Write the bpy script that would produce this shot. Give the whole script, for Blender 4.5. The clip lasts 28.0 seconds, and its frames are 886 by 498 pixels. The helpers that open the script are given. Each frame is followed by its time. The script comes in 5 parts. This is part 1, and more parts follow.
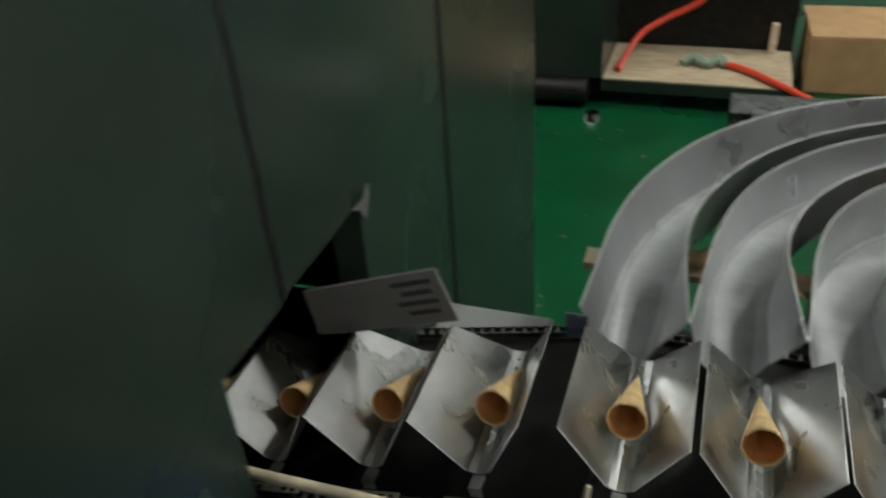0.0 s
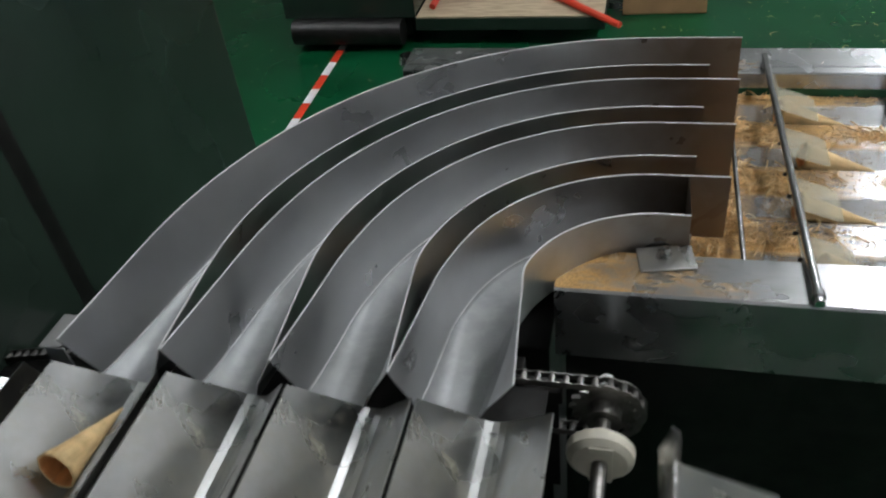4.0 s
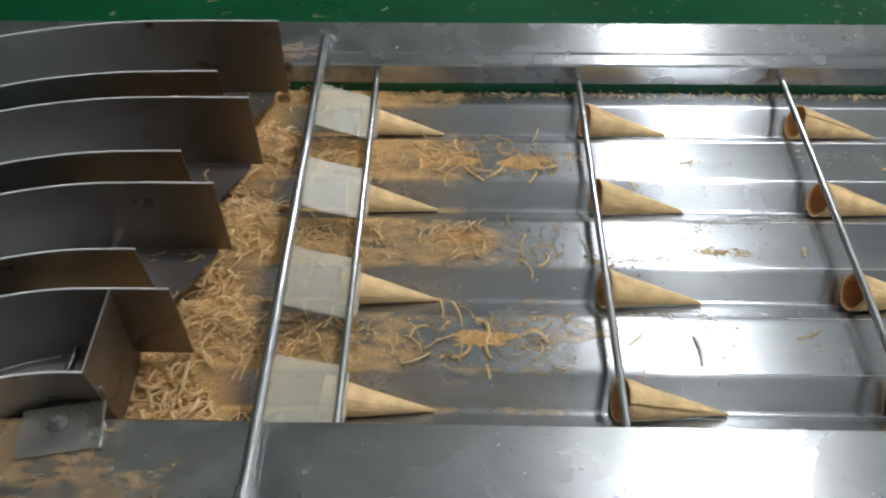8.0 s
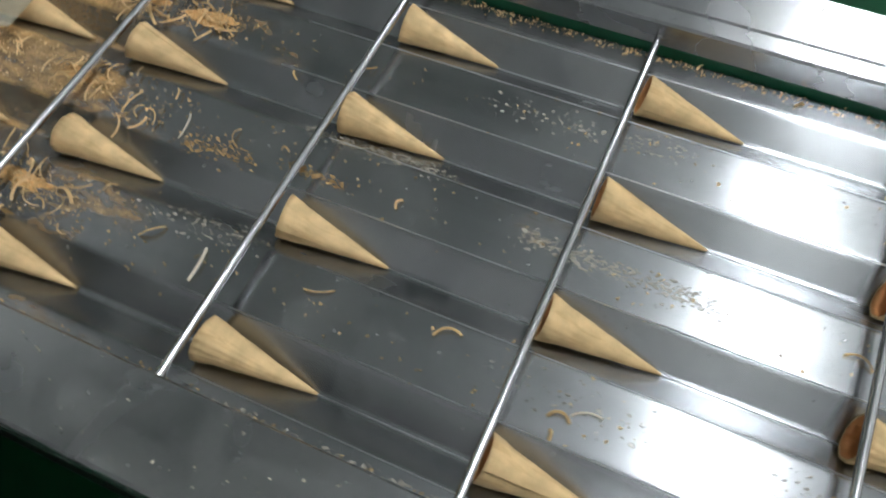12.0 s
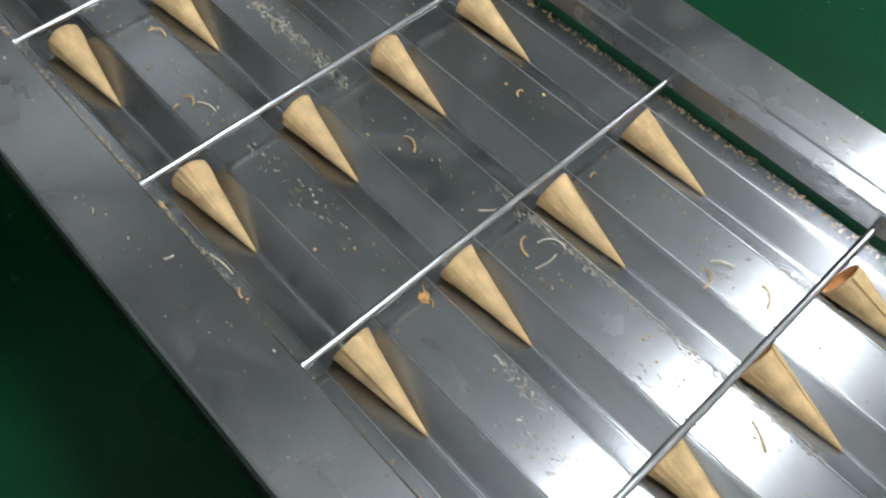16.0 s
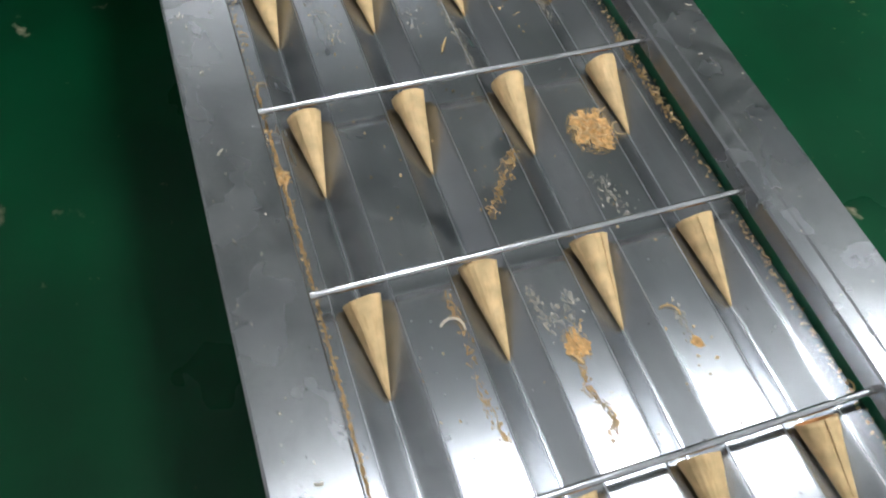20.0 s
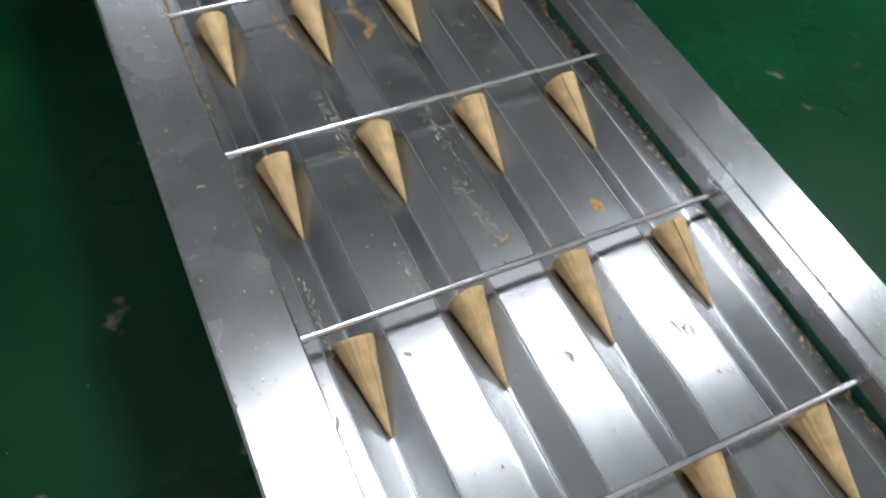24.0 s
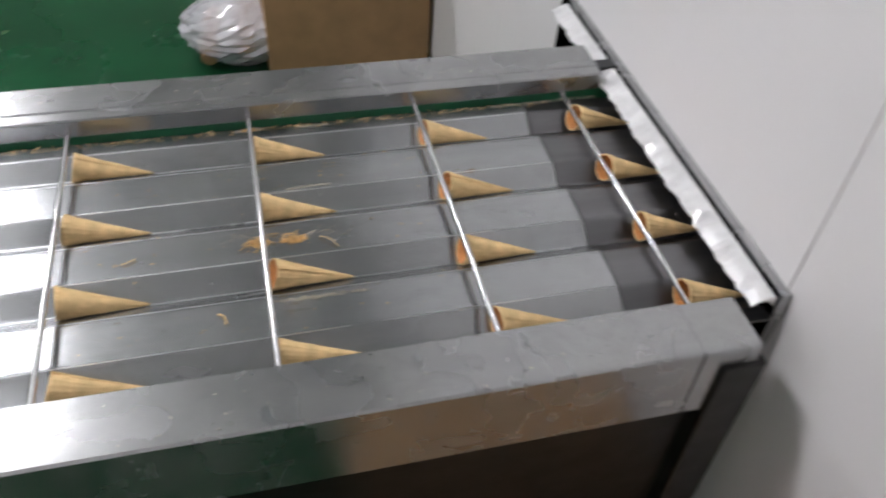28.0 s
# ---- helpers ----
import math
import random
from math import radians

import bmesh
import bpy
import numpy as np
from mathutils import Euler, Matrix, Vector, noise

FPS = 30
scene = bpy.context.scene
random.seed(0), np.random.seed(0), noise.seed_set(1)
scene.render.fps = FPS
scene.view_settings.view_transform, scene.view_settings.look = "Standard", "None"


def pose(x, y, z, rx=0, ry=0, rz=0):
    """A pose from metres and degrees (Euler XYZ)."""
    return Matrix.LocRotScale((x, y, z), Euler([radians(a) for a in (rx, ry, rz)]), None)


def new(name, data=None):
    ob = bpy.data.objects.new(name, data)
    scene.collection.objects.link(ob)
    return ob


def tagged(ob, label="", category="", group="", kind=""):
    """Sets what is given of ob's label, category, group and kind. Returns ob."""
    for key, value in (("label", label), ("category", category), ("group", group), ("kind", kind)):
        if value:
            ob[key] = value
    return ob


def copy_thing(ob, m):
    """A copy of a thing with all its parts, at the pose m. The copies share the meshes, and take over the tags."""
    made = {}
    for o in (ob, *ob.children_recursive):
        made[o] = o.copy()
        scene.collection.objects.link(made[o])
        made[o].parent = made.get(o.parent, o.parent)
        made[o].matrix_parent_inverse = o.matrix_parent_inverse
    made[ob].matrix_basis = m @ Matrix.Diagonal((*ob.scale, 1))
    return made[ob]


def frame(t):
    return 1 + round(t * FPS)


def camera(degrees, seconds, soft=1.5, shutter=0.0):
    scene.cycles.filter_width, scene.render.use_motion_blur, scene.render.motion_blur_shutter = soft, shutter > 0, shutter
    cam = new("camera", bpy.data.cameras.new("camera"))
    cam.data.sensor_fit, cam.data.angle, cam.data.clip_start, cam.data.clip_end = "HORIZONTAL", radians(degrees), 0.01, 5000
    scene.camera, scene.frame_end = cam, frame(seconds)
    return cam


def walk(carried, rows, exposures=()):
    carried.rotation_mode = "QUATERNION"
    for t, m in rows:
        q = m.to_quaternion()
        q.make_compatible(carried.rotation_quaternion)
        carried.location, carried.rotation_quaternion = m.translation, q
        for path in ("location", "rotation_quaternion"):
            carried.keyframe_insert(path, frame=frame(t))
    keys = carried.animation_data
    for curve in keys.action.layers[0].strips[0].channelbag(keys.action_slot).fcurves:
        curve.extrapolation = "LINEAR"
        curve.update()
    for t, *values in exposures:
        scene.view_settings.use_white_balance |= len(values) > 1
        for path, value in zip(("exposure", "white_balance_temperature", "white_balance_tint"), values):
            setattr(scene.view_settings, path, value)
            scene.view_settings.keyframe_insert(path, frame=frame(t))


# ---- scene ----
# seconds, place, tilt from straight down, roll about the lens axis, heading
PATH = [
    (0.0, -1.9560, -1.0984, 0.7563, 56.04, -4.32, 20.84),
    (0.5, -1.8979, -1.0239, 0.7324, 52.60, -3.58, 15.68),
    (1.0, -1.8318, -0.9791, 0.7301, 51.34, -3.80, 16.21),
    (1.5, -1.7691, -0.9728, 0.7278, 50.88, -3.43, 17.25),
    (2.0, -1.7526, -1.0094, 0.7312, 50.69, -5.52, 16.47),
    (2.5, -1.7111, -1.0043, 0.7312, 50.84, -5.96, 15.85),
    (4.5, -1.4488, -0.7538, 0.7415, 50.53, -8.27, 18.00),
    (5.0, -1.4503, -0.6567, 0.7245, 46.16, -4.40, 9.79),
    (5.5, -1.4335, -0.5617, 0.7156, 44.64, -3.62, 4.08),
    (6.0, -1.3697, -0.4932, 0.7012, 43.28, -3.00, 4.69),
    (6.5, -1.2538, -0.4345, 0.7010, 42.15, -2.99, 5.35),
    (7.0, -1.1656, -0.4068, 0.7058, 41.10, -3.91, 7.93),
    (7.5, -1.1123, -0.3890, 0.6898, 41.24, -3.64, 5.87),
    (8.0, -1.1124, -0.3711, 0.6866, 39.94, -0.76, 1.76),
    (8.5, -1.1154, -0.3075, 0.6679, 38.07, 0.94, -4.09),
    (9.0, -1.0992, -0.2488, 0.6599, 37.42, 0.10, -3.41),
    (9.5, -1.0014, -0.2231, 0.6504, 35.31, 0.64, 3.22),
    (10.0, -0.9008, -0.2333, 0.6528, 33.68, -1.35, 11.05),
    (10.5, -0.8469, -0.2508, 0.6671, 34.08, -3.16, 8.60),
    (11.0, -0.7303, -0.2281, 0.6499, 33.61, -3.53, 13.40),
    (11.5, -0.6179, -0.1867, 0.6324, 31.64, -3.48, 20.59),
    (13.5, -0.3128, -0.1141, 0.6753, 28.57, -8.36, 43.06),
    (14.0, -0.2793, -0.1214, 0.6870, 30.84, -7.26, 39.33),
    (14.5, -0.1947, -0.0986, 0.6902, 29.89, -4.13, 42.83),
    (15.0, -0.0814, -0.0991, 0.6871, 32.13, -1.66, 47.30),
    (15.5, 0.0119, -0.1371, 0.6789, 34.43, -2.14, 48.05),
    (16.0, 0.0686, -0.1549, 0.6850, 31.41, 2.76, 44.85),
    (16.5, 0.1733, -0.1498, 0.6931, 32.40, 4.28, 47.13),
    (17.0, 0.2914, -0.1111, 0.7020, 30.21, 4.55, 55.93),
    (17.5, 0.3819, -0.0895, 0.7066, 29.90, 3.51, 63.82),
    (18.0, 0.4444, -0.0912, 0.7087, 30.64, 6.73, 63.23),
    (18.5, 0.5594, -0.1134, 0.7270, 33.41, 7.36, 63.10),
    (19.0, 0.6885, -0.1275, 0.7427, 33.90, 5.52, 64.78),
    (19.5, 0.7674, -0.1165, 0.7482, 33.56, 6.07, 64.85),
    (20.0, 0.8422, -0.1016, 0.7456, 33.73, 7.69, 65.02),
    (20.5, 0.9426, -0.0898, 0.7469, 34.33, 8.76, 66.20),
    (22.5, 1.2585, -0.1479, 0.7458, 38.18, 7.97, 64.83),
    (23.0, 1.3286, -0.1562, 0.7439, 38.64, 7.02, 62.71),
    (23.5, 1.3978, -0.1223, 0.7482, 36.66, 5.03, 64.00),
    (24.0, 1.4493, -0.1325, 0.7478, 35.24, 7.92, 58.56),
    (24.5, 1.4738, -0.2049, 0.7432, 34.82, 6.53, 46.51),
    (25.0, 1.4964, -0.2793, 0.7305, 34.36, 3.56, 34.58),
    (25.5, 1.5479, -0.3256, 0.7197, 34.53, 4.76, 20.15),
    (26.0, 1.6154, -0.3809, 0.7187, 33.60, 5.85, 10.63),
    (26.5, 1.6352, -0.4066, 0.7346, 34.27, 4.62, 2.34),
    (27.0, 1.6482, -0.4519, 0.7476, 37.42, 4.49, -6.51),
    (27.5, 1.6665, -0.5115, 0.7624, 41.90, 3.57, -10.21),
    (28.0, 1.7220, -0.5873, 0.7718, 45.40, 4.49, -16.87),
]
FOV = 57.98
cam = camera(FOV, 28.0, soft=2.0, shutter=0.5)
walk(cam, [(t, pose(x, y, z, tilt, 0, head) @ pose(0, 0, 0, 0, 0, roll)) for t, x, y, z, tilt, roll, head in PATH],
     exposures=[(0.0, 0.25, 7000, 5), (1.0, -0.13, 6850, 8), (2.2, 0.02, 6700, 9), (4.5, 0.1, 6500, 10), (9.0, 0.03, 6450, 10), (10.0, -0.14, 6500, 9), (11.0, -0.14, 6400, 8), (14.0, -0.1, 6400, 10), (16.0, 0.05, 6350, 10), (23.5, 0.1, 6300, 11), (25.0, -0.6, 6550, 13), (26.0, -0.4, 6600, 15), (27.0, 0.05, 6750, 15), (28.0, 0.3, 6700, 16)])

# ---- light: ceiling panels over the line and an added one, dim room round it ----
world = bpy.data.worlds.new("room_air")
scene.world = world
world.use_nodes = True
world.node_tree.nodes["Background"].inputs[0].default_value = (0.5, 0.55, 0.6, 1)
world.node_tree.nodes["Background"].inputs[1].default_value = 0.02

P, V = 0.25537, 0.095424          # spacing of the push bars, speed of the bed chain
LANES = {1: 0.39, 2: 0.26, 3: 0.13, 4: 0.0}
FLOOR = -0.72


# ---- materials ----
def mat(name, color, rough=0.5, metal=0.0, vary=0.15, scale=8.0, bump=0.0, bscale=60.0, stretch=(1, 1, 1), aniso=0.0,
        rvary=0.1, spec=0.5, emit=0.0, grime=None, gscale=4.0, gamount=0.5, transmission=0.0, aniso_rot=0.0, smear=0.0):
    m = bpy.data.materials.new(name)
    m.use_nodes = True
    nt = m.node_tree
    b = nt.nodes["Principled BSDF"]
    co = nt.nodes.new("ShaderNodeTexCoord")
    mp = nt.nodes.new("ShaderNodeMapping")
    mp.inputs["Scale"].default_value = stretch
    nt.links.new(co.outputs["Object"], mp.inputs[0])
    n1 = nt.nodes.new("ShaderNodeTexNoise")
    n1.inputs["Scale"].default_value, n1.inputs["Detail"].default_value = scale, 6
    nt.links.new(mp.outputs[0], n1.inputs["Vector"])
    ramp = nt.nodes.new("ShaderNodeValToRGB")
    c = color
    ramp.color_ramp.elements[0].color = (*[max(0, v * (1 - vary)) for v in c], 1)
    ramp.color_ramp.elements[1].color = (*[min(1, v * (1 + vary)) for v in c], 1)
    ramp.color_ramp.elements[0].position, ramp.color_ramp.elements[1].position = 0.3, 0.7
    nt.links.new(n1.outputs["Fac"], ramp.inputs[0])
    out = ramp.outputs[0]
    r = nt.nodes.new("ShaderNodeMapRange")
    r.inputs[3].default_value, r.inputs[4].default_value = max(0.02, rough - rvary), min(1, rough + rvary)
    n2 = nt.nodes.new("ShaderNodeTexNoise")
    n2.inputs["Scale"].default_value, n2.inputs["Detail"].default_value = scale * 0.6, 4
    nt.links.new(mp.outputs[0], n2.inputs["Vector"])
    nt.links.new(n2.outputs["Fac"], r.inputs[0])
    ro = r.outputs[0]
    if smear:                                  # wiped, greasy clouds in the gloss
        n5 = nt.nodes.new("ShaderNodeTexNoise")
        n5.inputs["Scale"].default_value, n5.inputs["Detail"].default_value, n5.inputs["Distortion"].default_value = 14, 4, 0.6
        nt.links.new(co.outputs["Object"], n5.inputs["Vector"])
        sm = nt.nodes.new("ShaderNodeMapRange")
        sm.inputs[1].default_value, sm.inputs[2].default_value = 0.25, 0.85
        sm.inputs[3].default_value, sm.inputs[4].default_value = -0.25 * smear, smear
        nt.links.new(n5.outputs["Fac"], sm.inputs[0])
        ad = nt.nodes.new("ShaderNodeMath")
        nt.links.new(ro, ad.inputs[0])
        nt.links.new(sm.outputs[0], ad.inputs[1])
        ro = ad.outputs[0]
    nt.links.new(ro, b.inputs["Roughness"])
    b.inputs["Metallic"].default_value = metal
    if grime:
        n3 = nt.nodes.new("ShaderNodeTexNoise")
        n3.inputs["Scale"].default_value, n3.inputs["Detail"].default_value = gscale, 8
        nt.links.new(co.outputs["Object"], n3.inputs["Vector"])
        g = nt.nodes.new("ShaderNodeMapRange")
        g.inputs[1].default_value, g.inputs[2].default_value = 0.62 - 0.2 * gamount, 0.78 - 0.1 * gamount
        if metal > 0.9:                        # thin, soft-edged film on bare steel
            g.inputs[1].default_value, g.inputs[2].default_value, g.inputs[4].default_value = 0.46, 0.95, 0.25
        nt.links.new(n3.outputs["Fac"], g.inputs[0])
        mx = nt.nodes.new("ShaderNodeMix")
        mx.data_type = "RGBA"
        nt.links.new(g.outputs[0], mx.inputs[0])
        nt.links.new(out, mx.inputs[6])
        mx.inputs[7].default_value = (*grime, 1)
        out = mx.outputs[2]
        if metal > 0:
            inv = nt.nodes.new("ShaderNodeMapRange")
            inv.inputs[3].default_value, inv.inputs[4].default_value = metal, metal * 0.35
            nt.links.new(g.outputs[0], inv.inputs[0])
            nt.links.new(inv.outputs[0], b.inputs["Metallic"])
    nt.links.new(out, b.inputs["Base Color"])
    if bump:
        n4 = nt.nodes.new("ShaderNodeTexNoise")
        n4.inputs["Scale"].default_value, n4.inputs["Detail"].default_value = bscale, 3
        nt.links.new(mp.outputs[0], n4.inputs["Vector"])
        bp = nt.nodes.new("ShaderNodeBump")
        bp.inputs["Strength"].default_value, bp.inputs["Distance"].default_value = bump, 0.001
        nt.links.new(n4.outputs["Fac"], bp.inputs["Height"])
        nt.links.new(bp.outputs[0], b.inputs["Normal"])
    if aniso:
        tg = nt.nodes.new("ShaderNodeTangent")
        tg.direction_type = "UV_MAP"
        nt.links.new(tg.outputs[0], b.inputs["Tangent"])
        b.inputs["Anisotropic"].default_value, b.inputs["Anisotropic Rotation"].default_value = aniso, aniso_rot
    b.inputs["Specular IOR Level"].default_value = spec
    if transmission:
        b.inputs["Transmission Weight"].default_value = transmission
    if emit:
        b.inputs["Emission Color"].default_value, b.inputs["Emission Strength"].default_value = (*color, 1), emit
    return m


def see_through(m, share):
    """Lets a share of the light straight through, as thin milky plastic does."""
    nt = m.node_tree
    tr, mx = nt.nodes.new("ShaderNodeBsdfTransparent"), nt.nodes.new("ShaderNodeMixShader")
    mx.inputs[0].default_value = share
    nt.links.new(nt.nodes["Principled BSDF"].outputs[0], mx.inputs[1])
    nt.links.new(tr.outputs[0], mx.inputs[2])
    nt.links.new(mx.outputs[0], nt.nodes["Material Output"].inputs["Surface"])


def filmed(m, amount, scale=9.0, specks=0.5, color=(0.5, 0.5, 0.47)):
    """A thin dull film of flour and grease in soft clouds, with small dried specks, over bare metal."""
    nt = m.node_tree
    b = nt.nodes["Principled BSDF"]
    co = nt.nodes.new("ShaderNodeTexCoord")
    total = None
    for sc, distort, lo, hi, top in ((scale, 0.9, 0.42, 0.78, amount), (scale * 4.5, 0.5, 0.5, 0.8, amount * 0.6), (170.0, 0.0, 0.69, 0.75, specks)):
        n = nt.nodes.new("ShaderNodeTexNoise")
        n.inputs["Scale"].default_value, n.inputs["Detail"].default_value = sc, 2 if top == specks else 8
        n.inputs["Roughness"].default_value, n.inputs["Distortion"].default_value = 0.62, distort
        nt.links.new(co.outputs["Object"], n.inputs["Vector"])
        r = nt.nodes.new("ShaderNodeMapRange")
        r.inputs[1].default_value, r.inputs[2].default_value, r.inputs[4].default_value = lo, hi, top
        nt.links.new(n.outputs["Fac"], r.inputs[0])
        if total is None:
            total = r.outputs[0]
        else:
            add = nt.nodes.new("ShaderNodeMath")
            add.use_clamp = True
            nt.links.new(total, add.inputs[0])
            nt.links.new(r.outputs[0], add.inputs[1])
            total = add.outputs[0]
    d = nt.nodes.new("ShaderNodeBsdfPrincipled")
    d.name = "film"
    d.inputs["Base Color"].default_value, d.inputs["Roughness"].default_value = (*color, 1), 0.6
    mx = nt.nodes.new("ShaderNodeMixShader")
    mx.name = "filmed"
    nt.links.new(total, mx.inputs[0])
    nt.links.new(b.outputs[0], mx.inputs[1])
    nt.links.new(d.outputs[0], mx.inputs[2])
    nt.links.new(mx.outputs[0], nt.nodes["Material Output"].inputs["Surface"])


def dim_reflection(m, x0, x1, amount, color=(0.05, 0.032, 0.02), metal=0.0):
    """Brown reflections put into colour, thickening from x0 to x1, uneven at two scales."""
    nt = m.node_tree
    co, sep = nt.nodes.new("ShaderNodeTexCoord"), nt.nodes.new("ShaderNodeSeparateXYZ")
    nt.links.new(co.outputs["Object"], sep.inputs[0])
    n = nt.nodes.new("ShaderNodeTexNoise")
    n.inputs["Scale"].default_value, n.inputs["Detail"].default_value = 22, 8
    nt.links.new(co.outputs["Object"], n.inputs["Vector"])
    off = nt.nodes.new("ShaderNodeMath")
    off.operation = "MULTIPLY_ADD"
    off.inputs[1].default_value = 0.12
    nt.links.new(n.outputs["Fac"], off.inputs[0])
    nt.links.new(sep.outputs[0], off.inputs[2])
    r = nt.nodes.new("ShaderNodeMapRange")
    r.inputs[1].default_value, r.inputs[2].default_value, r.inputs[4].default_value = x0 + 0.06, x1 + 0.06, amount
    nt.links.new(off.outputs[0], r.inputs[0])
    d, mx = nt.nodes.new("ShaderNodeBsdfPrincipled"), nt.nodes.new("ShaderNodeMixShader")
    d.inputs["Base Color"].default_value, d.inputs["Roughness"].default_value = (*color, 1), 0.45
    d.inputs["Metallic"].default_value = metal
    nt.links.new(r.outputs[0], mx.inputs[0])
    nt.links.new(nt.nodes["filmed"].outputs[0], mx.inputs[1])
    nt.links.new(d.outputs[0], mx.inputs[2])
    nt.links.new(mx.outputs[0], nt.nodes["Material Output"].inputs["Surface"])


STEEL = mat("brushed_steel", (0.38, 0.39, 0.40), 0.24, 1.0, 0.06, 14, 0.05, 90, (0.12, 3, 3), 0.92, 0.04, aniso_rot=0.25, smear=0.04)
RAIL = mat("scuffed_rail_steel", (0.38, 0.385, 0.39), 0.23, 1.0, 0.06, 11, 0.06, 70, (0.15, 2, 2), 0.75, 0.05, aniso_rot=0.25, smear=0.1)
SHEET = mat("chute_sheet_steel", (0.54, 0.545, 0.555), 0.29, 1.0, 0.12, 7, 0, 6, (1, 1, 1), 0, 0.1, smear=0.2)
SLIDE = mat("worn_slide_steel", (0.3, 0.305, 0.31), 0.54, 1.0, 0.15, 12, 0.05, 40, (1, 1, 1), 0, 0.08, smear=0.1)
filmed(STEEL, 0.18, 8.0, 0.25)
filmed(RAIL, 0.2, 12.0, 0.22)
filmed(SHEET, 0.2, 9.0, 0.05)
filmed(SLIDE, 0.3, 14.0, 0.05)
# dark reflections at the chute outlets, painted into the steel
dim_reflection(SHEET, -1.6, -1.4, 0.95, (0.2, 0.15, 0.11), 0.85)
dim_reflection(SLIDE, -1.62, -1.38, 0.75)
# glint along the bends of the bed, added as thin bright beads
FOLD_GLINT = mat("worn_fold_glint", (0.6, 0.61, 0.62), 0.3, 1.0, 0.2, 30, 0, 10, (0.3, 1, 1))
LIP = mat("crinkled_bright_lip", (0.86, 0.86, 0.86), 0.34, 0.45, 0.1, 40)
# light caught on cut edges and chute folds, put into a pale colour
PALE_GLINT = mat("pale_glint", (0.8, 0.8, 0.8), 0.42, 0.45, 0.1, 60)
# dark reflection of the end lip, put into this sheet's colour
END_DIM = mat("dim_end_sheet", (0.17, 0.17, 0.175), 0.34, 1.0, 0.15, 14, 0.06, 90, (0.2, 2, 2))
CREAM = mat("cream_enamel", (0.6, 0.56, 0.46), 0.35, 0.0, 0.15, 30)
TROUGH = mat("worn_trough_steel", (0.44, 0.445, 0.44), 0.28, 1.0, 0.18, 18, 0.06, 60, (1, 1, 1), 0, 0.12, smear=0.14)
filmed(TROUGH, 0.5, 15.0, 0.3, (0.42, 0.395, 0.31))
PLATE = mat("dusty_pale_plate", (0.42, 0.39, 0.31), 0.5, 0.3, 0.35, 60, 0.2, 90)
ROD = mat("bar_steel", (0.62, 0.62, 0.62), 0.2, 1.0, 0.1, 60, 0, 10, (1, 1, 1), 0, 0.08)
DARK = mat("dark_frame_paint", (0.02, 0.022, 0.024), 0.5, 0.0, 0.3, 12, 0.1, 50)
BLACK = mat("greasy_black_steel", (0.018, 0.017, 0.016), 0.42, 0.5, 0.4, 30, 0.15, 80)
CHAIN = mat("oiled_chain_steel", (0.26, 0.25, 0.235), 0.35, 1.0, 0.3, 80, 0, 10)
CABINET = mat("dark_green_cabinet_paint", (0.022, 0.036, 0.027), 0.26, 0.0, 0.35, 2.5, 0.06, 18, (1, 1, 1), 0, 0.1, spec=0.5)
GREEN_FLOOR = mat("green_epoxy_floor", (0.0025, 0.06, 0.021), 0.3, 0.0, 0.25, 3, 0.12, 7, (1, 1, 1), 0, 0.12, grime=(0.35, 0.3, 0.2), gscale=16, gamount=-0.28, spec=0.32)
GREEN_GUIDE = mat("green_plastic_guide", (0.006, 0.11, 0.05), 0.4, 0.0, 0.15, 20)
# tone of the unseen walls, set for their reflections; the ledge shares it
DIM = mat("dim_grey", (0.32, 0.32, 0.31), 0.6, 0.0, 0.1, 2, 0.05, 20)
WALL = mat("white_wall_panel", (0.86, 0.84, 0.84), 0.35, 0.0, 0.02, 2, 0.02, 30)
CEIL = mat("pale_ceiling_panel", (0.75, 0.75, 0.75), 0.7, 0.0, 0.05, 2)
WAFER = mat("baked_wafer", (0.74, 0.52, 0.26), 0.62, 0.0, 0.2, 45, 0.4, 220, (1, 1, 1), 0, 0.08, spec=0.3)
# light shining through the thin wall, put into a deeper orange inside
WAFER_IN = mat("backlit_wafer_inside", (0.66, 0.29, 0.095), 0.65, 0.0, 0.2, 60, 0.3, 200)
nt = WAFER.node_tree
tc, mpg, wv = nt.nodes.new("ShaderNodeTexCoord"), nt.nodes.new("ShaderNodeMapping"), nt.nodes.new("ShaderNodeTexNoise")
mpg.inputs["Scale"].default_value = (0.12, 1, 1)
wv.inputs["Scale"].default_value, wv.inputs["Detail"].default_value, wv.inputs["Distortion"].default_value = 190, 3, 0.4
nt.links.new(tc.outputs["Object"], mpg.inputs[0])
nt.links.new(mpg.outputs[0], wv.inputs["Vector"])
rg = nt.nodes.new("ShaderNodeMapRange")
rg.inputs[1].default_value, rg.inputs[2].default_value, rg.inputs[3].default_value, rg.inputs[4].default_value = 0.55, 0.7, 0.0, 0.25
nt.links.new(wv.outputs["Fac"], rg.inputs[0])
mixed = nt.nodes.new("ShaderNodeMix")
mixed.data_type = "RGBA"
mixed.inputs[7].default_value = (0.42, 0.2, 0.06, 1)
pb = nt.nodes["Principled BSDF"]
nt.links.new(rg.outputs[0], mixed.inputs[0])
nt.links.new(pb.inputs["Base Color"].links[0].from_socket, mixed.inputs[6])
nt.links.new(mixed.outputs[2], pb.inputs["Base Color"])
SHAVING = mat("wafer_shavings", (0.7, 0.48, 0.23), 0.7, 0.0, 0.3, 60, 0.2, 200)
DUST = mat("wafer_dust", (0.64, 0.38, 0.15), 0.9, 0.0, 0.35, 180, 0.8, 420)
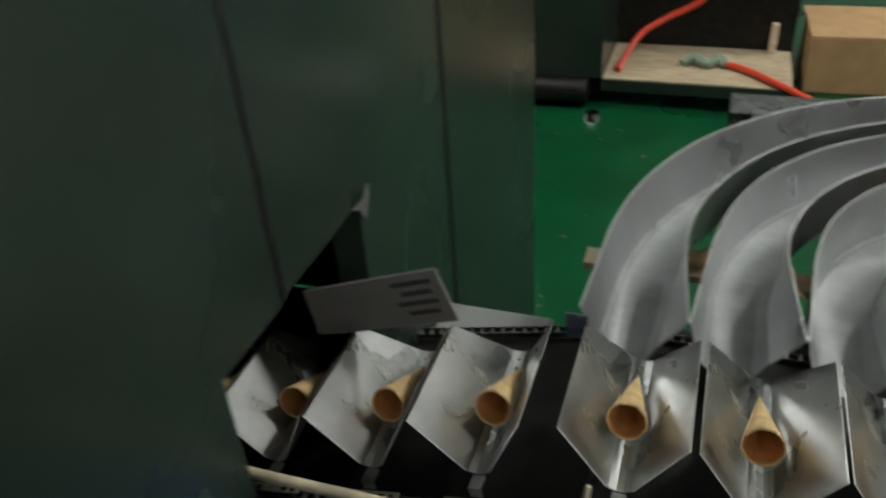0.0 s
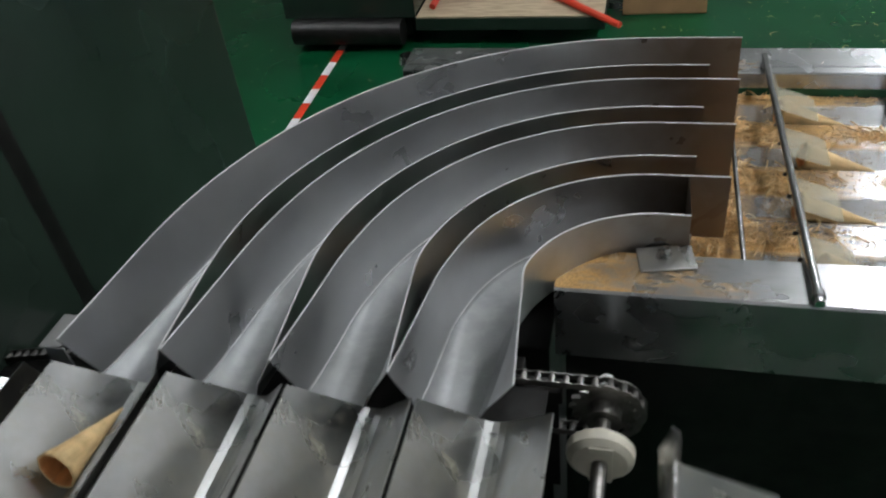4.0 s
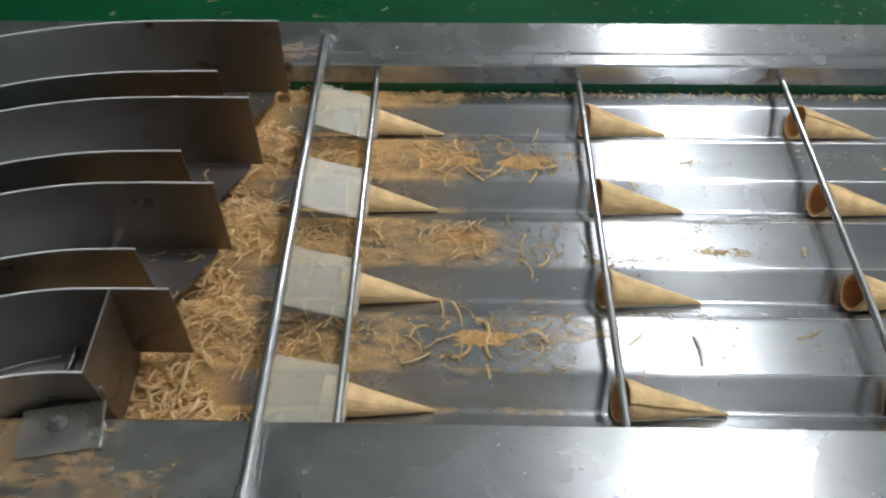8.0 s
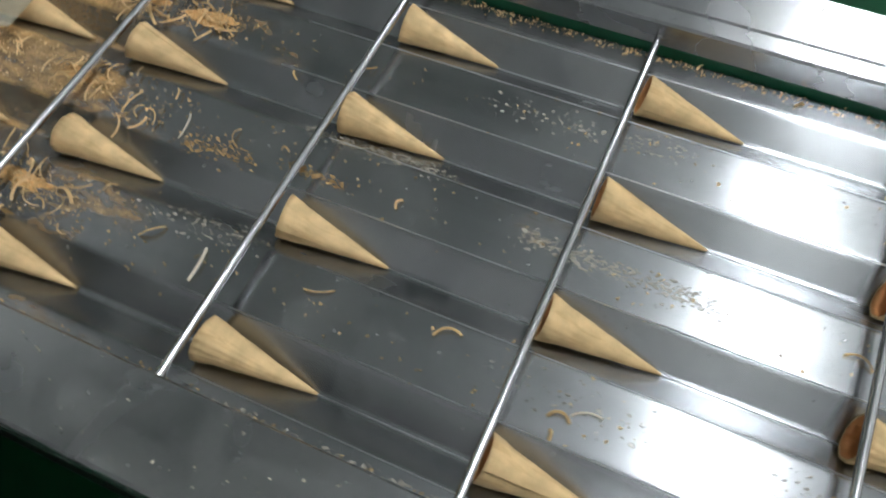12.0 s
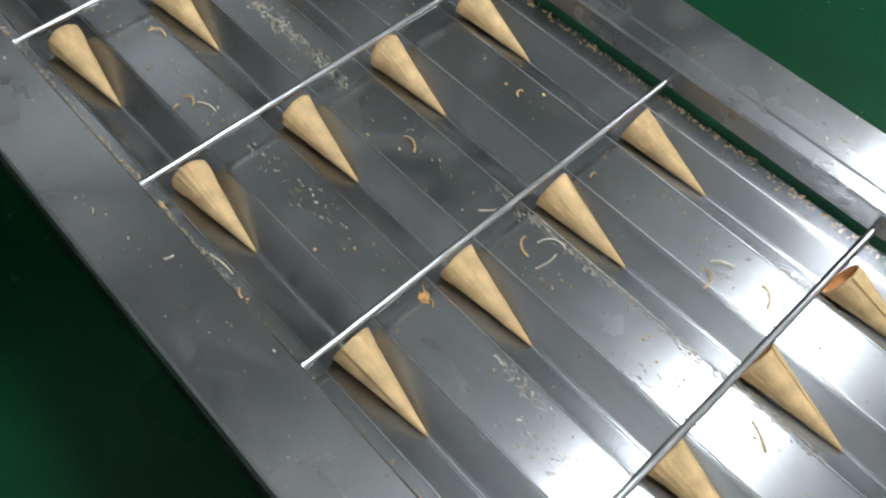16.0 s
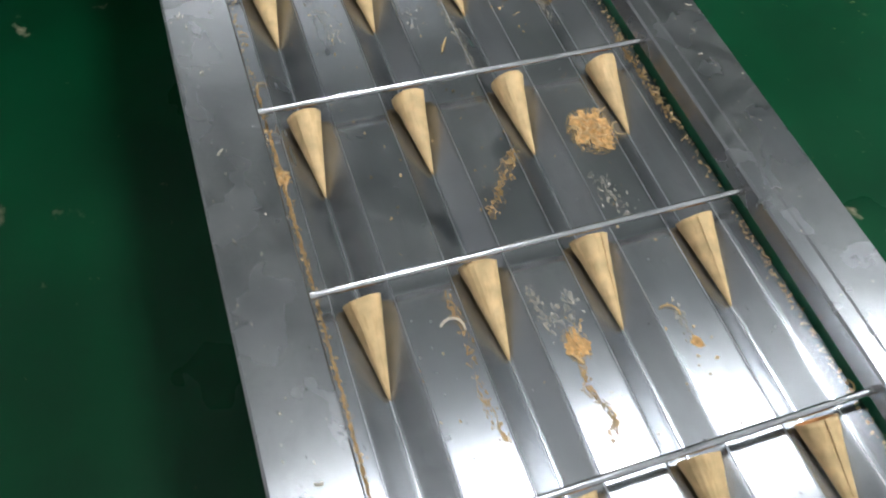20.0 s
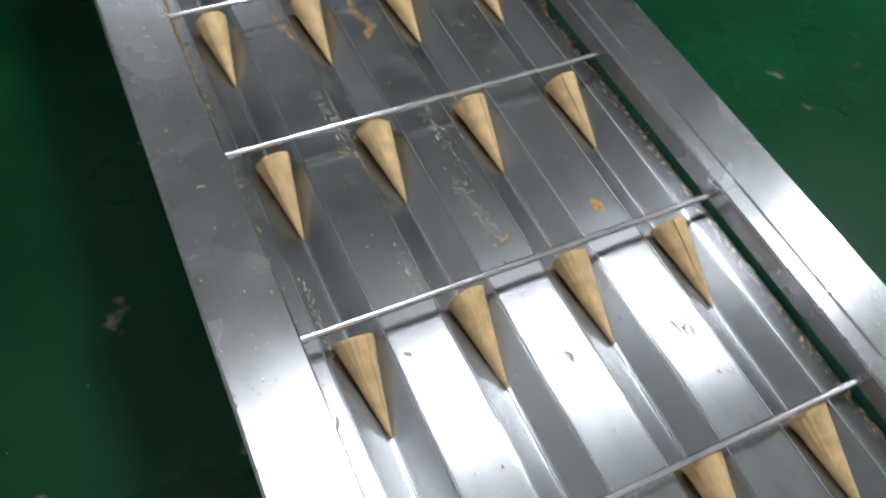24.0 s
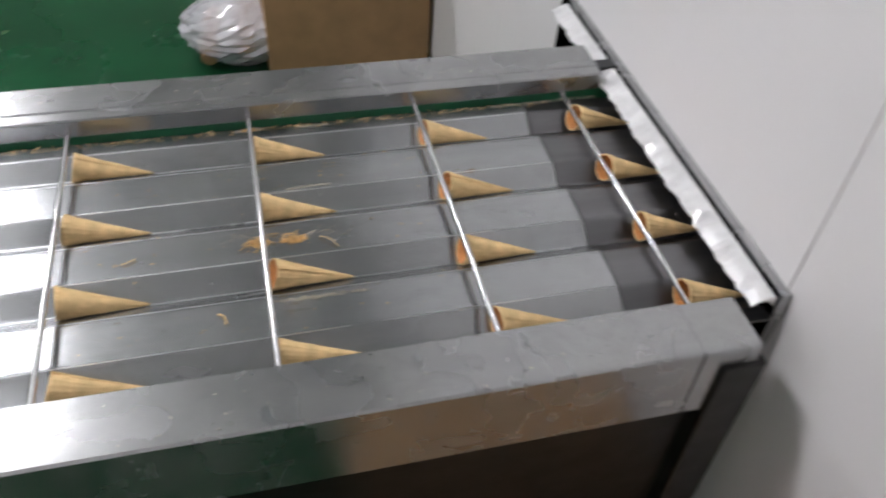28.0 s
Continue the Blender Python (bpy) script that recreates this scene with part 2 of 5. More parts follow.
FLAKE = mat("pale_wafer_flakes", (0.78, 0.7, 0.56), 0.7, 0.0, 0.2, 60)
FLAP = mat("milky_plastic_flap", (0.53, 0.5, 0.37), 0.3, 0.0, 0.08, 20, 0.05, 60)
see_through(FLAP, 0.63)
SMEAR = mat("dried_flour_film", (0.74, 0.68, 0.56), 0.7, 0.0, 0.15, 60)
see_through(SMEAR, 0.5)
CRUST = mat("dried_batter_film", (0.66, 0.42, 0.17), 0.7, 0.0, 0.2, 60)
see_through(CRUST, 0.3)
CARD = mat("brown_cardboard", (0.42, 0.25, 0.12), 0.8, 0.0, 0.12, 12, 0.2, 90)
WOOD = mat("dusty_wood_board", (0.42, 0.33, 0.22), 0.7, 0.0, 0.25, 14, 0.3, 60, (1, 6, 6))
PINE = mat("pale_pine_plank", (0.66, 0.54, 0.38), 0.7, 0.0, 0.2, 14, 0.3, 60, (1, 6, 6))
RAG = mat("pale_green_cloth", (0.2, 0.27, 0.2), 0.85, 0.0, 0.3, 30, 0.4, 60)
RED = mat("red_rubber_hose", (0.65, 0.05, 0.02), 0.4, 0.0, 0.1, 30)
WHITE = mat("white_plastic", (0.75, 0.75, 0.74), 0.4, 0.0, 0.06, 20)
BLUE = mat("blue_plastic", (0.02, 0.12, 0.55), 0.35, 0.0, 0.1, 20)
CYAN = mat("pale_blue_plastic", (0.08, 0.4, 0.62), 0.4, 0.0, 0.1, 20)
PIPE = mat("grimy_cream_pipe", (0.62, 0.54, 0.38), 0.4, 0.0, 0.35, 30, 0.2, 90, grime=(0.2, 0.16, 0.1), gscale=25, gamount=0.1)
BAG = mat("crinkled_clear_bag", (0.7, 0.7, 0.74), 0.16, 0.0, 0.1, 30, 0.6, 40)
see_through(BAG, 0.45)
PAPER = mat("grey_printed_board", (0.17, 0.165, 0.16), 0.6, 0.0, 0.12, 10)
INK = mat("black_ink", (0.03, 0.03, 0.03), 0.6)
PANEL = mat("lamp_diffuser", (0.92, 0.96, 1.0), 0.5, emit=146.0)
LAMP_BODY = mat("white_lamp_housing", (0.8, 0.8, 0.8), 0.5)


def dusty(m, gate, dust=(0.56, 0.34, 0.13), piled=True):
    """Lays wafer dust over a material where gate(x) rises, broken up by noise at two scales."""
    nt = m.node_tree
    b = nt.nodes["Principled BSDF"]
    co = nt.nodes.new("ShaderNodeTexCoord")
    sep = nt.nodes.new("ShaderNodeSeparateXYZ")
    nt.links.new(co.outputs["Object"], sep.inputs[0])
    rx = nt.nodes.new("ShaderNodeMapRange")
    rx.inputs[1].default_value, rx.inputs[2].default_value, rx.inputs[3].default_value, rx.inputs[4].default_value = gate
    nt.links.new(sep.outputs[0], rx.inputs[0])
    mp = nt.nodes.new("ShaderNodeMapping")
    mp.inputs["Scale"].default_value = (0.55, 1.2, 1)
    nt.links.new(co.outputs["Object"], mp.inputs[0])
    total = rx.outputs[0]
    for sc, wt in ((13, 1.0), (90, 0.5)):
        n = nt.nodes.new("ShaderNodeTexNoise")
        n.inputs["Scale"].default_value, n.inputs["Detail"].default_value = sc, 6
        nt.links.new(mp.outputs[0], n.inputs["Vector"])
        ad = nt.nodes.new("ShaderNodeMath")
        ad.operation = "MULTIPLY_ADD"
        ad.inputs[1].default_value = wt
        nt.links.new(n.outputs["Fac"], ad.inputs[0])
        nt.links.new(total, ad.inputs[2])
        total = ad.outputs[0]
    st = nt.nodes.new("ShaderNodeMapRange")
    st.inputs[1].default_value, st.inputs[2].default_value = 1.0, 1.32
    nt.links.new(total, st.inputs[0])
    geo = nt.nodes.new("ShaderNodeNewGeometry")
    sz = nt.nodes.new("ShaderNodeSeparateXYZ")
    nt.links.new(geo.outputs["True Normal"], sz.inputs[0])
    flat = nt.nodes.new("ShaderNodeMapRange")
    flat.inputs[1].default_value, flat.inputs[2].default_value = 0.8, 0.97
    nt.links.new(sz.outputs[2], flat.inputs[0])
    heap = nt.nodes.new("ShaderNodeMapRange")
    heap.inputs[1].default_value, heap.inputs[2].default_value, heap.inputs[3].default_value, heap.inputs[4].default_value = -1.35, -1.3, 1.0, 0.0
    heap.inputs[0].default_value = 0.0
    if piled:
        nt.links.new(sep.outputs[0], heap.inputs[0])
    most = nt.nodes.new("ShaderNodeMath")
    most.operation = "MAXIMUM"
    nt.links.new(flat.outputs[0], most.inputs[0])
    nt.links.new(heap.outputs[0], most.inputs[1])
    flat = most
    both = nt.nodes.new("ShaderNodeMath")
    both.operation = "MULTIPLY"
    nt.links.new(st.outputs[0], both.inputs[0])
    nt.links.new(flat.outputs[0], both.inputs[1])
    d = nt.nodes.new("ShaderNodeBsdfPrincipled")
    d.inputs["Base Color"].default_value, d.inputs["Roughness"].default_value = (*dust, 1), 0.9
    mx = nt.nodes.new("ShaderNodeMixShader")
    nt.links.new(both.outputs[0], mx.inputs[0])
    nt.links.new(nt.nodes["filmed"].outputs[0], mx.inputs[1])
    nt.links.new(d.outputs[0], mx.inputs[2])
    nt.links.new(mx.outputs[0], nt.nodes["Material Output"].inputs["Surface"])
    fine = nt.nodes.new("ShaderNodeTexNoise")
    fine.inputs["Scale"].default_value, fine.inputs["Detail"].default_value = 420, 4
    nt.links.new(co.outputs["Object"], fine.inputs["Vector"])
    tone = nt.nodes.new("ShaderNodeValToRGB")
    tone.color_ramp.elements[0].color = (*[v * 0.75 for v in dust], 1)
    tone.color_ramp.elements[1].color = (*[min(1, v * 1.2) for v in dust], 1)
    tone.color_ramp.elements[0].position, tone.color_ramp.elements[1].position = 0.35, 0.62
    nt.links.new(fine.outputs["Fac"], tone.inputs[0])
    nt.links.new(tone.outputs[0], d.inputs["Base Color"])
    bp = nt.nodes.new("ShaderNodeBump")
    bp.inputs["Strength"].default_value, bp.inputs["Distance"].default_value = 0.4, 0.002
    nt.links.new(fine.outputs["Fac"], bp.inputs["Height"])
    nt.links.new(bp.outputs[0], d.inputs["Normal"])


BED = STEEL.copy()
BED.name = "bed_steel_with_wafer_dust"
dusty(BED, (-1.42, -0.85, 0.68, 0.04))
NEAR = RAIL.copy()
NEAR.name = "rail_steel_with_wafer_dust"
dusty(NEAR, (-1.6, -1.15, 0.72, -0.2), piled=False)


# ---- mesh helpers ----
def part(name, bm, material, parent=None, label="", smooth=False):
    me = bpy.data.meshes.new(name)
    bmesh.ops.recalc_face_normals(bm, faces=bm.faces)
    uv = bm.loops.layers.uv.new("grain")
    for f in bm.faces:
        f.smooth = smooth
        for lp in f.loops:
            lp[uv].uv = (lp.vert.co.x, lp.vert.co.y + lp.vert.co.z)
    bm.to_mesh(me)
    bm.free()
    if smooth:
        me.set_sharp_from_angle(angle=0.6)
    for m in material if isinstance(material, (list, tuple)) else (material,):
        me.materials.append(m)
    ob = new(name, me)
    ob.parent = parent
    if label:
        ob["label"] = label
    return ob


def again(ob, parent, m):
    """Another part on the same mesh."""
    o = new(ob.name.split(".")[0], ob.data)
    o.parent = parent
    o.matrix_basis = m
    return o


def thing(name, label, category, m=None, group="", kind=""):
    ob = new(name)
    ob.empty_display_size = 0.05
    if m is not None:
        ob.matrix_basis = m
    return tagged(ob, label, category, group, kind)


def box(x0, x1, y0, y1, z0, z1, bevel=0.0, bm=None):
    own = bm is None
    bm = bm or bmesh.new()
    r = bmesh.ops.create_cube(bm, size=1.0)
    bmesh.ops.scale(bm, vec=(x1 - x0, y1 - y0, z1 - z0), verts=r["verts"])
    bmesh.ops.translate(bm, vec=((x0 + x1) / 2, (y0 + y1) / 2, (z0 + z1) / 2), verts=r["verts"])
    if bevel and own:
        bmesh.ops.bevel(bm, geom=bm.edges[:], offset=bevel, segments=2, affect="EDGES", profile=0.6)
    return bm


def rod(p0, p1, r0, r1=None, seg=14, bm=None):
    bm = bm or bmesh.new()
    p0, p1 = Vector(p0), Vector(p1)
    d = p1 - p0
    m = Matrix.Translation((p0 + p1) / 2) @ d.to_track_quat("Z", "Y").to_matrix().to_4x4()
    bmesh.ops.create_cone(bm, cap_ends=True, segments=seg, radius1=r0, radius2=r0 if r1 is None else r1, depth=d.length, matrix=m)
    return bm


def hose(points, r, seg=10, bm=None):
    """A round tube along a smooth curve through the points."""
    bm = bm or bmesh.new()
    pts = [Vector(p) for p in points]
    fine = []
    for i in range(len(pts) - 1):
        a, b, c, d = pts[max(i - 1, 0)], pts[i], pts[i + 1], pts[min(i + 2, len(pts) - 1)]
        for k in range(8):
            t = k / 8
            fine.append(0.5 * ((2 * b) + (c - a) * t + (2 * a - 5 * b + 4 * c - d) * t * t + (3 * b - a - 3 * c + d) * t ** 3))
    fine.append(pts[-1])
    rings = []
    for i, p in enumerate(fine):
        d = (fine[min(i + 1, len(fine) - 1)] - fine[max(i - 1, 0)]).normalized()
        q = d.to_track_quat("Z", "Y")
        rings.append([bm.verts.new(p + q @ Vector((r * math.cos(2 * math.pi * k / seg), r * math.sin(2 * math.pi * k / seg), 0))) for k in range(seg)])
    for a, b in zip(rings, rings[1:]):
        for k in range(seg):
            bm.faces.new((a[k], a[(k + 1) % seg], b[(k + 1) % seg], b[k]))
    bm.faces.new(rings[0][::-1])
    bm.faces.new(rings[-1])
    return bm


def loft(sections, closed=True, bm=None):
    """Faces between rows of points; every row is one closed outline."""
    bm = bm or bmesh.new()
    rows = [[bm.verts.new(p) for p in s] for s in sections]
    n = len(rows[0])
    for a, b in zip(rows, rows[1:]):
        for k in range(n if closed else n - 1):
            bm.faces.new((a[k], a[(k + 1) % n], b[(k + 1) % n], b[k]))
    if closed:
        bm.faces.new(rows[0][::-1])
        bm.faces.new(rows[-1])
    return bm


def extrude_x(outline, xs, bm=None):
    return loft([[(x, y, z) for y, z in outline] for x in xs], bm=bm)


def strips(bm, rng, count, place, size=(0.012, 0.035), width=0.0016, up=0.004):
    """Thin curled shavings scattered where place(rng) says."""
    for _ in range(count):
        x, y, z = place(rng)
        n, ln = 7, rng.uniform(*size)
        a, bend = rng.uniform(0, 6.28), rng.uniform(-2.6, 2.6)
        w, lift = width * rng.uniform(0.6, 1.4), rng.uniform(0.0, up)
        px, py, rows = x, y, []
        for k in range(n):
            ang = a + bend * k / (n - 1)
            dx, dy = math.cos(ang), math.sin(ang)
            zz = z + 0.0012 + lift * math.sin(3.14 * k / (n - 1))
            rows.append((bm.verts.new((px - dy * w, py + dx * w, zz)), bm.verts.new((px + dy * w, py - dx * w, zz + 0.0008)),
                         bm.verts.new((px, py, zz + 0.0016))))
            px, py = px + dx * ln / (n - 1), py + dy * ln / (n - 1)
        for r0, r1 in zip(rows, rows[1:]):
            for i, j in ((0, 1), (1, 2), (2, 0)):
                bm.faces.new((r0[i], r0[j], r1[j], r1[i]))
    return bm


def grains(bm, rng, count, place, size=(0.0008, 0.0025)):
    """Small angular crumbs."""
    for _ in range(count):
        x, y, z = place(rng)
        s = rng.uniform(*size)
        v = [bm.verts.new((x + s * rng.uniform(-1, 1), y + s * rng.uniform(-1, 1), z + h * s)) for h in (0.1, 0.1, 0.1, 1.2)]
        for f in ((0, 1, 2), (0, 1, 3), (1, 2, 3), (2, 0, 3)):
            bm.faces.new([v[i] for i in f])
    return bm


def bed_z(y):
    """Height of the corrugated bed across the line."""
    for c in LANES.values():
        d = y - c
        if -0.031 < d < 0.034:
            return 0.022 * (-d / 0.031 if d < 0 else d / 0.034)
    return 0.022


# ---- room ----
def room():
    tagged(part("floor", box(-6, 2.56, -3.2, 6.2, FLOOR - 0.1, FLOOR), GREEN_FLOOR), "glossy green epoxy factory floor with crumbs", "floor", kind="structure")
    for i, (y0, y1) in enumerate(((-2.3, -1.22), (-1.22, -0.04), (-0.04, 1.14), (1.14, 2.32), (2.32, 3.5), (3.5, 6.2))):
        tagged(part("wall_end_%d" % i, box(2.345, 2.42, y0 + 0.001, y1 - 0.001, FLOOR, 3.6, 0.002), WALL), "white insulated wall panel with a narrow joint", "wall", kind="structure")
    # walls and ceiling out of view, placed and toned to steer bounced light
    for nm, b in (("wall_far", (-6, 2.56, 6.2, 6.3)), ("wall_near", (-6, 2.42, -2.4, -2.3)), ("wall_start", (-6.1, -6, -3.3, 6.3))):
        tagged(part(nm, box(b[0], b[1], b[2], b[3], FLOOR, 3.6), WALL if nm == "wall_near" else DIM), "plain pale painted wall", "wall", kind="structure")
    tagged(part("ceiling", box(-6.1, 2.56, -3.3, 6.3, 3.6, 3.7), CEIL), "unseen pale grey ceiling, toned for bounced light", "ceiling", kind="structure")
    # the third light is an unseen extra, added to brighten reflections from that end
    for x, y in ((0.05, 0.68), (0.05, 3.3), (-4.6, 0.9)):
        lamp = thing("ceiling_light", "opal white panel light placed out of view on two hangers, lit", "ceiling light", pose(x, y, 3.1), "ceiling lights")
        part("housing", box(-0.12, 0.12, -0.19, 0.19, -0.03, -0.001, 0.004), LAMP_BODY, lamp)
        for dy in (-0.15, 0.15):
            part("hanger", rod((0, dy, 0), (0, dy, 0.499), 0.006), LAMP_BODY, lamp)
        part("diffuser", box(-0.15, 0.15, -0.19, 0.19, -0.07, -0.0305, 0.01), PANEL, lamp, "glowing opal panel")


# ---- conveyor ----
X0, XK = -1.53, 2.16
def conveyor():
    t = thing("conveyor_table", "long stainless steel conveyor table with four grooved lanes", "conveyor", pose(0, 0, 0))
    top = [(-0.0525, 0.022)]
    for c in sorted(LANES.values()):
        for px, pz, sa, sb in ((c - 0.031, 0.022, 0.0, -0.71), (c, 0.0, -0.71, 0.647), (c + 0.034, 0.022, 0.647, 0.0)):
            n = 4 if px != c else 6
            for k in range(n + 1):                     # a small bend between two slopes
                u = k / n
                w = 0.0048
                q0, q1 = (px - w, pz - sa * w), (px + w, pz + sb * w)
                top.append(((1 - u) ** 2 * q0[0] + 2 * u * (1 - u) * px + u * u * q1[0], (1 - u) ** 2 * q0[1] + 2 * u * (1 - u) * pz + u * u * q1[1]))
    top += [(0.452, 0.022)]
    line = top + [(y, z - 0.003) for y, z in top[::-1]]
    secs = [[(x, y, z) for y, z in line] for x in (X0, -1.0, 0.0, 1.0, XK - 0.01)]
    part("bed", loft(secs), BED, t, "corrugated bright steel bed sheet")
    part("end_bed", loft([[(x, y, z + dz) for y, z in line] for x, dz in ((XK - 0.008, -0.0005), (XK + 0.05, -0.003), (2.328, -0.007))]), END_DIM, t, "end sheet of the bed, its dark reflection put into the colour")
    rng = random.Random(8)
    for c in LANES.values():
        for y, z in ((c - 0.031, 0.0209), (c, 0.0019), (c + 0.034, 0.0209)):
            ring = [(y + 0.0008 * math.cos(q), z + 0.0008 * math.sin(q)) for q in [math.pi * k / 4 for k in range(8)]]
            part("fold_glint", extrude_x(ring, (-0.98 + 0.2 * rng.random(), 0.3, XK - 0.012)), FOLD_GLINT, t, "thin bright bead standing in for the glint of a worn fold", True)
    near = [(-0.131, -0.035), (-0.131, 0.077), (-0.128, 0.08), (-0.055, 0.08), (-0.053, 0.078), (-0.053, 0.012),
            (-0.056, 0.012), (-0.056, 0.0765), (-0.127, 0.0765), (-0.127, -0.035)]
    part("near_rail", extrude_x(near, (-1.572, 2.175)), NEAR, t, "folded steel side rail with scuffs")
    part("near_rail_end", extrude_x([(y, z - 0.004 if z > 0.05 else z) for y, z in near], (2.178, 2.25)), RAIL, t)
    far = [(0.452, 0.036), (0.452, 0.062), (0.4545, 0.0645), (0.473, 0.065), (0.475, 0.067), (0.538, 0.067), (0.541, 0.064), (0.541, -0.06), (0.538, -0.06),
           (0.538, 0.0635), (0.477, 0.0635), (0.475, 0.0615), (0.457, 0.061), (0.455, 0.036)]
    part("far_rail", extrude_x(far, (-1.5, 2.287)), NEAR, t, "folded steel side rail")
    part("far_rail_tail", extrude_x(far, (-1.92, -1.502)), RAIL, t)
    part("chain_guide", box(-1.9, 2.325, 0.4535, 0.474, -0.05, 0.034, 0.001), GREEN_GUIDE, t, "green plastic chain guide strip")
    part("guide_back", box(-1.9, 2.325, 0.477, 0.5, -0.05, 0.06), DARK, t)
    # raised end lip with a dented bright edge
    rng = random.Random(5)
    secs = []
    for i in range(70):
        y = -0.05 + 0.755 * i / 69
        w, v = 0.0022 * rng.uniform(-1, 1), 0.003 * rng.uniform(-1, 1)
        secs.append([(2.29 + w, y, 0.041 + v), (2.289 + w, y, 0.0435 + v), (2.302, y, 0.05 + v + 0.4 * w), (2.318, y, 0.056 + 0.3 * v), (2.3225, y, 0.054), (2.3225, y, 0.04), (2.3195, y, 0.04), (2.3185, y, 0.0515), (2.3, y, 0.0465 + v + 0.4 * w)])
    part("end_lip", loft(secs), LIP, t, "dented bright steel end lip")
    part("end_plate", box(2.329, 2.343, -0.052, 0.75, -0.12, 0.056, 0.002), RAIL, t)
    part("end_post", box(2.205, 2.262, -0.137, -0.08, FLOOR, 0.05, 0.004), BLACK, t, "black square end post")
    # the table is open here; a black sheet is added as its shade
    part("shade_panel", box(-1.56, 2.2, -0.118, -0.112, FLOOR + 0.03, -0.0355), BLACK, t, "black sheet standing in for the shade under the table")
    for x in (-1.45, -0.5, 0.45, 1.4):
        for y in (-0.088, 0.515):
            part("leg", box(x - 0.02, x + 0.02, y - 0.02, y + 0.02, FLOOR + 0.02, 0.0, 0.002), BLACK, t)
            part("foot", rod((x, y, FLOOR), (x, y, FLOOR + 0.02), 0.03, 0.022), BLACK, t)
        part("cross_bar", box(x - 0.015, x + 0.015, -0.067, 0.495, -0.5, -0.46, 0.002), BLACK, t)
        part("bed_bearer", box(x - 0.015, x + 0.015, -0.05, 0.45, -0.05, -0.01), BLACK, t)
    for y in (-0.088, 0.515):
        part("stretcher", box(-1.43, 2.18, y - 0.014, y + 0.014, -0.5, -0.46, 0.002), BLACK, t)
    part("tail_panel", box(-1.66, -1.58, -0.13, 0.45, FLOOR + 0.02, -0.03, 0.003), BLACK, t, "black sheet panel at the tail")
    part("return_pan", box(-1.4, 2.15, -0.05, 0.45, -0.2, -0.19), BLACK, t, "black steel pan under the bed")
    # bracket that holds the inner chute
    b = thing("chute_bracket", "small bent steel bracket bolted on the rail", "bracket", pose(-1.44, -0.075, 0.0805, 0, 0, 10))
    part("foot_plate", box(-0.034, 0.034, -0.012, 0.032, 0.0, 0.003, 0.0008), TROUGH, b)
    part("upright", box(-0.034, 0.034, 0.036, 0.039, -0.0, 0.016, 0.0008), STEEL, b)
    part("bolt", rod((0.0, 0.012, 0.003), (0.0, 0.012, 0.018), 0.004, seg=6), ROD, b)
    part("nut", rod((0.0, 0.012, 0.003), (0.0, 0.012, 0.008), 0.007, seg=6), ROD, b)


def flap_bar():
    f = thing("flap_bar", "fixed steel bar with four milky plastic flaps", "bar", pose(-1.28, 0, 0.088))
    part("bar", rod((0.003, -0.138, 0.003), (-0.006, 0.492, -0.012), 0.0055), ROD, f, "thin steel rod", True)
    part("end_ring", rod((0.0026, -0.128, 0.003), (0.0026, -0.118, 0.003), 0.0075), ROD, f)
    part("end_hook", hose([(-0.006, 0.492, -0.012), (-0.002, 0.502, -0.016), (0.004, 0.5, -0.022), (0.004, 0.494, -0.023)], 0.003), ROD, f)
    rng = random.Random(3)
    for n, c in LANES.items():
        rows, d = [], rng.uniform(-0.006, 0.004)
        for u, x, z in ((0, 0.003, -0.004), (0.05, -0.003, -0.012), (0.15, -0.001, -0.022), (0.35, 0.018, -0.03), (0.6, 0.038, -0.036), (0.85, 0.057, -0.042), (1, 0.068, -0.046)):
            z += d * u
            w = 0.037 - 0.006 * max(0, u - 0.85) / 0.15
            rows.append([(x, c - 0.016 - w, z), (x, c - 0.016 + w, z + 0.002 * u), (x - 0.0008, c - 0.016 + w, z + 0.0013 + 0.002 * u), (x - 0.0008, c - 0.016 - w, z + 0.0013)])
        fl = part("flap", loft(rows), FLAP, f, "milky translucent plastic flap", True)
        for y in (c - 0.042, c + 0.01):
            part("screw", rod((-0.008, y, -0.014), (-0.001, y, -0.0145), 0.0028, seg=8), BLACK, fl)


# ---- curved chutes ----
CX, CY = -1.417, -0.217
MOUTH_X = {1: -2.010, 2: -1.887, 3: -1.764, 4: -1.6415}
MOUTH_Y = -0.365


def chute_line(n, end):
    """Centre line of a chute as rows of x, y, direction, share of the way."""
    y1, xm = LANES[n] + 0.0035, MOUTH_X[n]
    rx, ry = CX - xm, y1 - CY
    pts = [(xm, MOUTH_Y + (CY - MOUTH_Y) * k / 6) for k in range(6)]
    pts += [(CX - rx * math.cos(a), CY + ry * math.sin(a)) for a in [math.pi / 2 * k / 28 for k in range(28)]]
    pts += [(CX + (end - CX) * k / 4, y1) for k in range(5)]
    out = []
    for i, (x, y) in enumerate(pts):
        a, b = pts[max(i - 1, 0)], pts[min(i + 1, len(pts) - 1)]
        out.append((x, y, math.atan2(b[1] - a[1], b[0] - a[0]), i / (len(pts) - 1)))
    return out


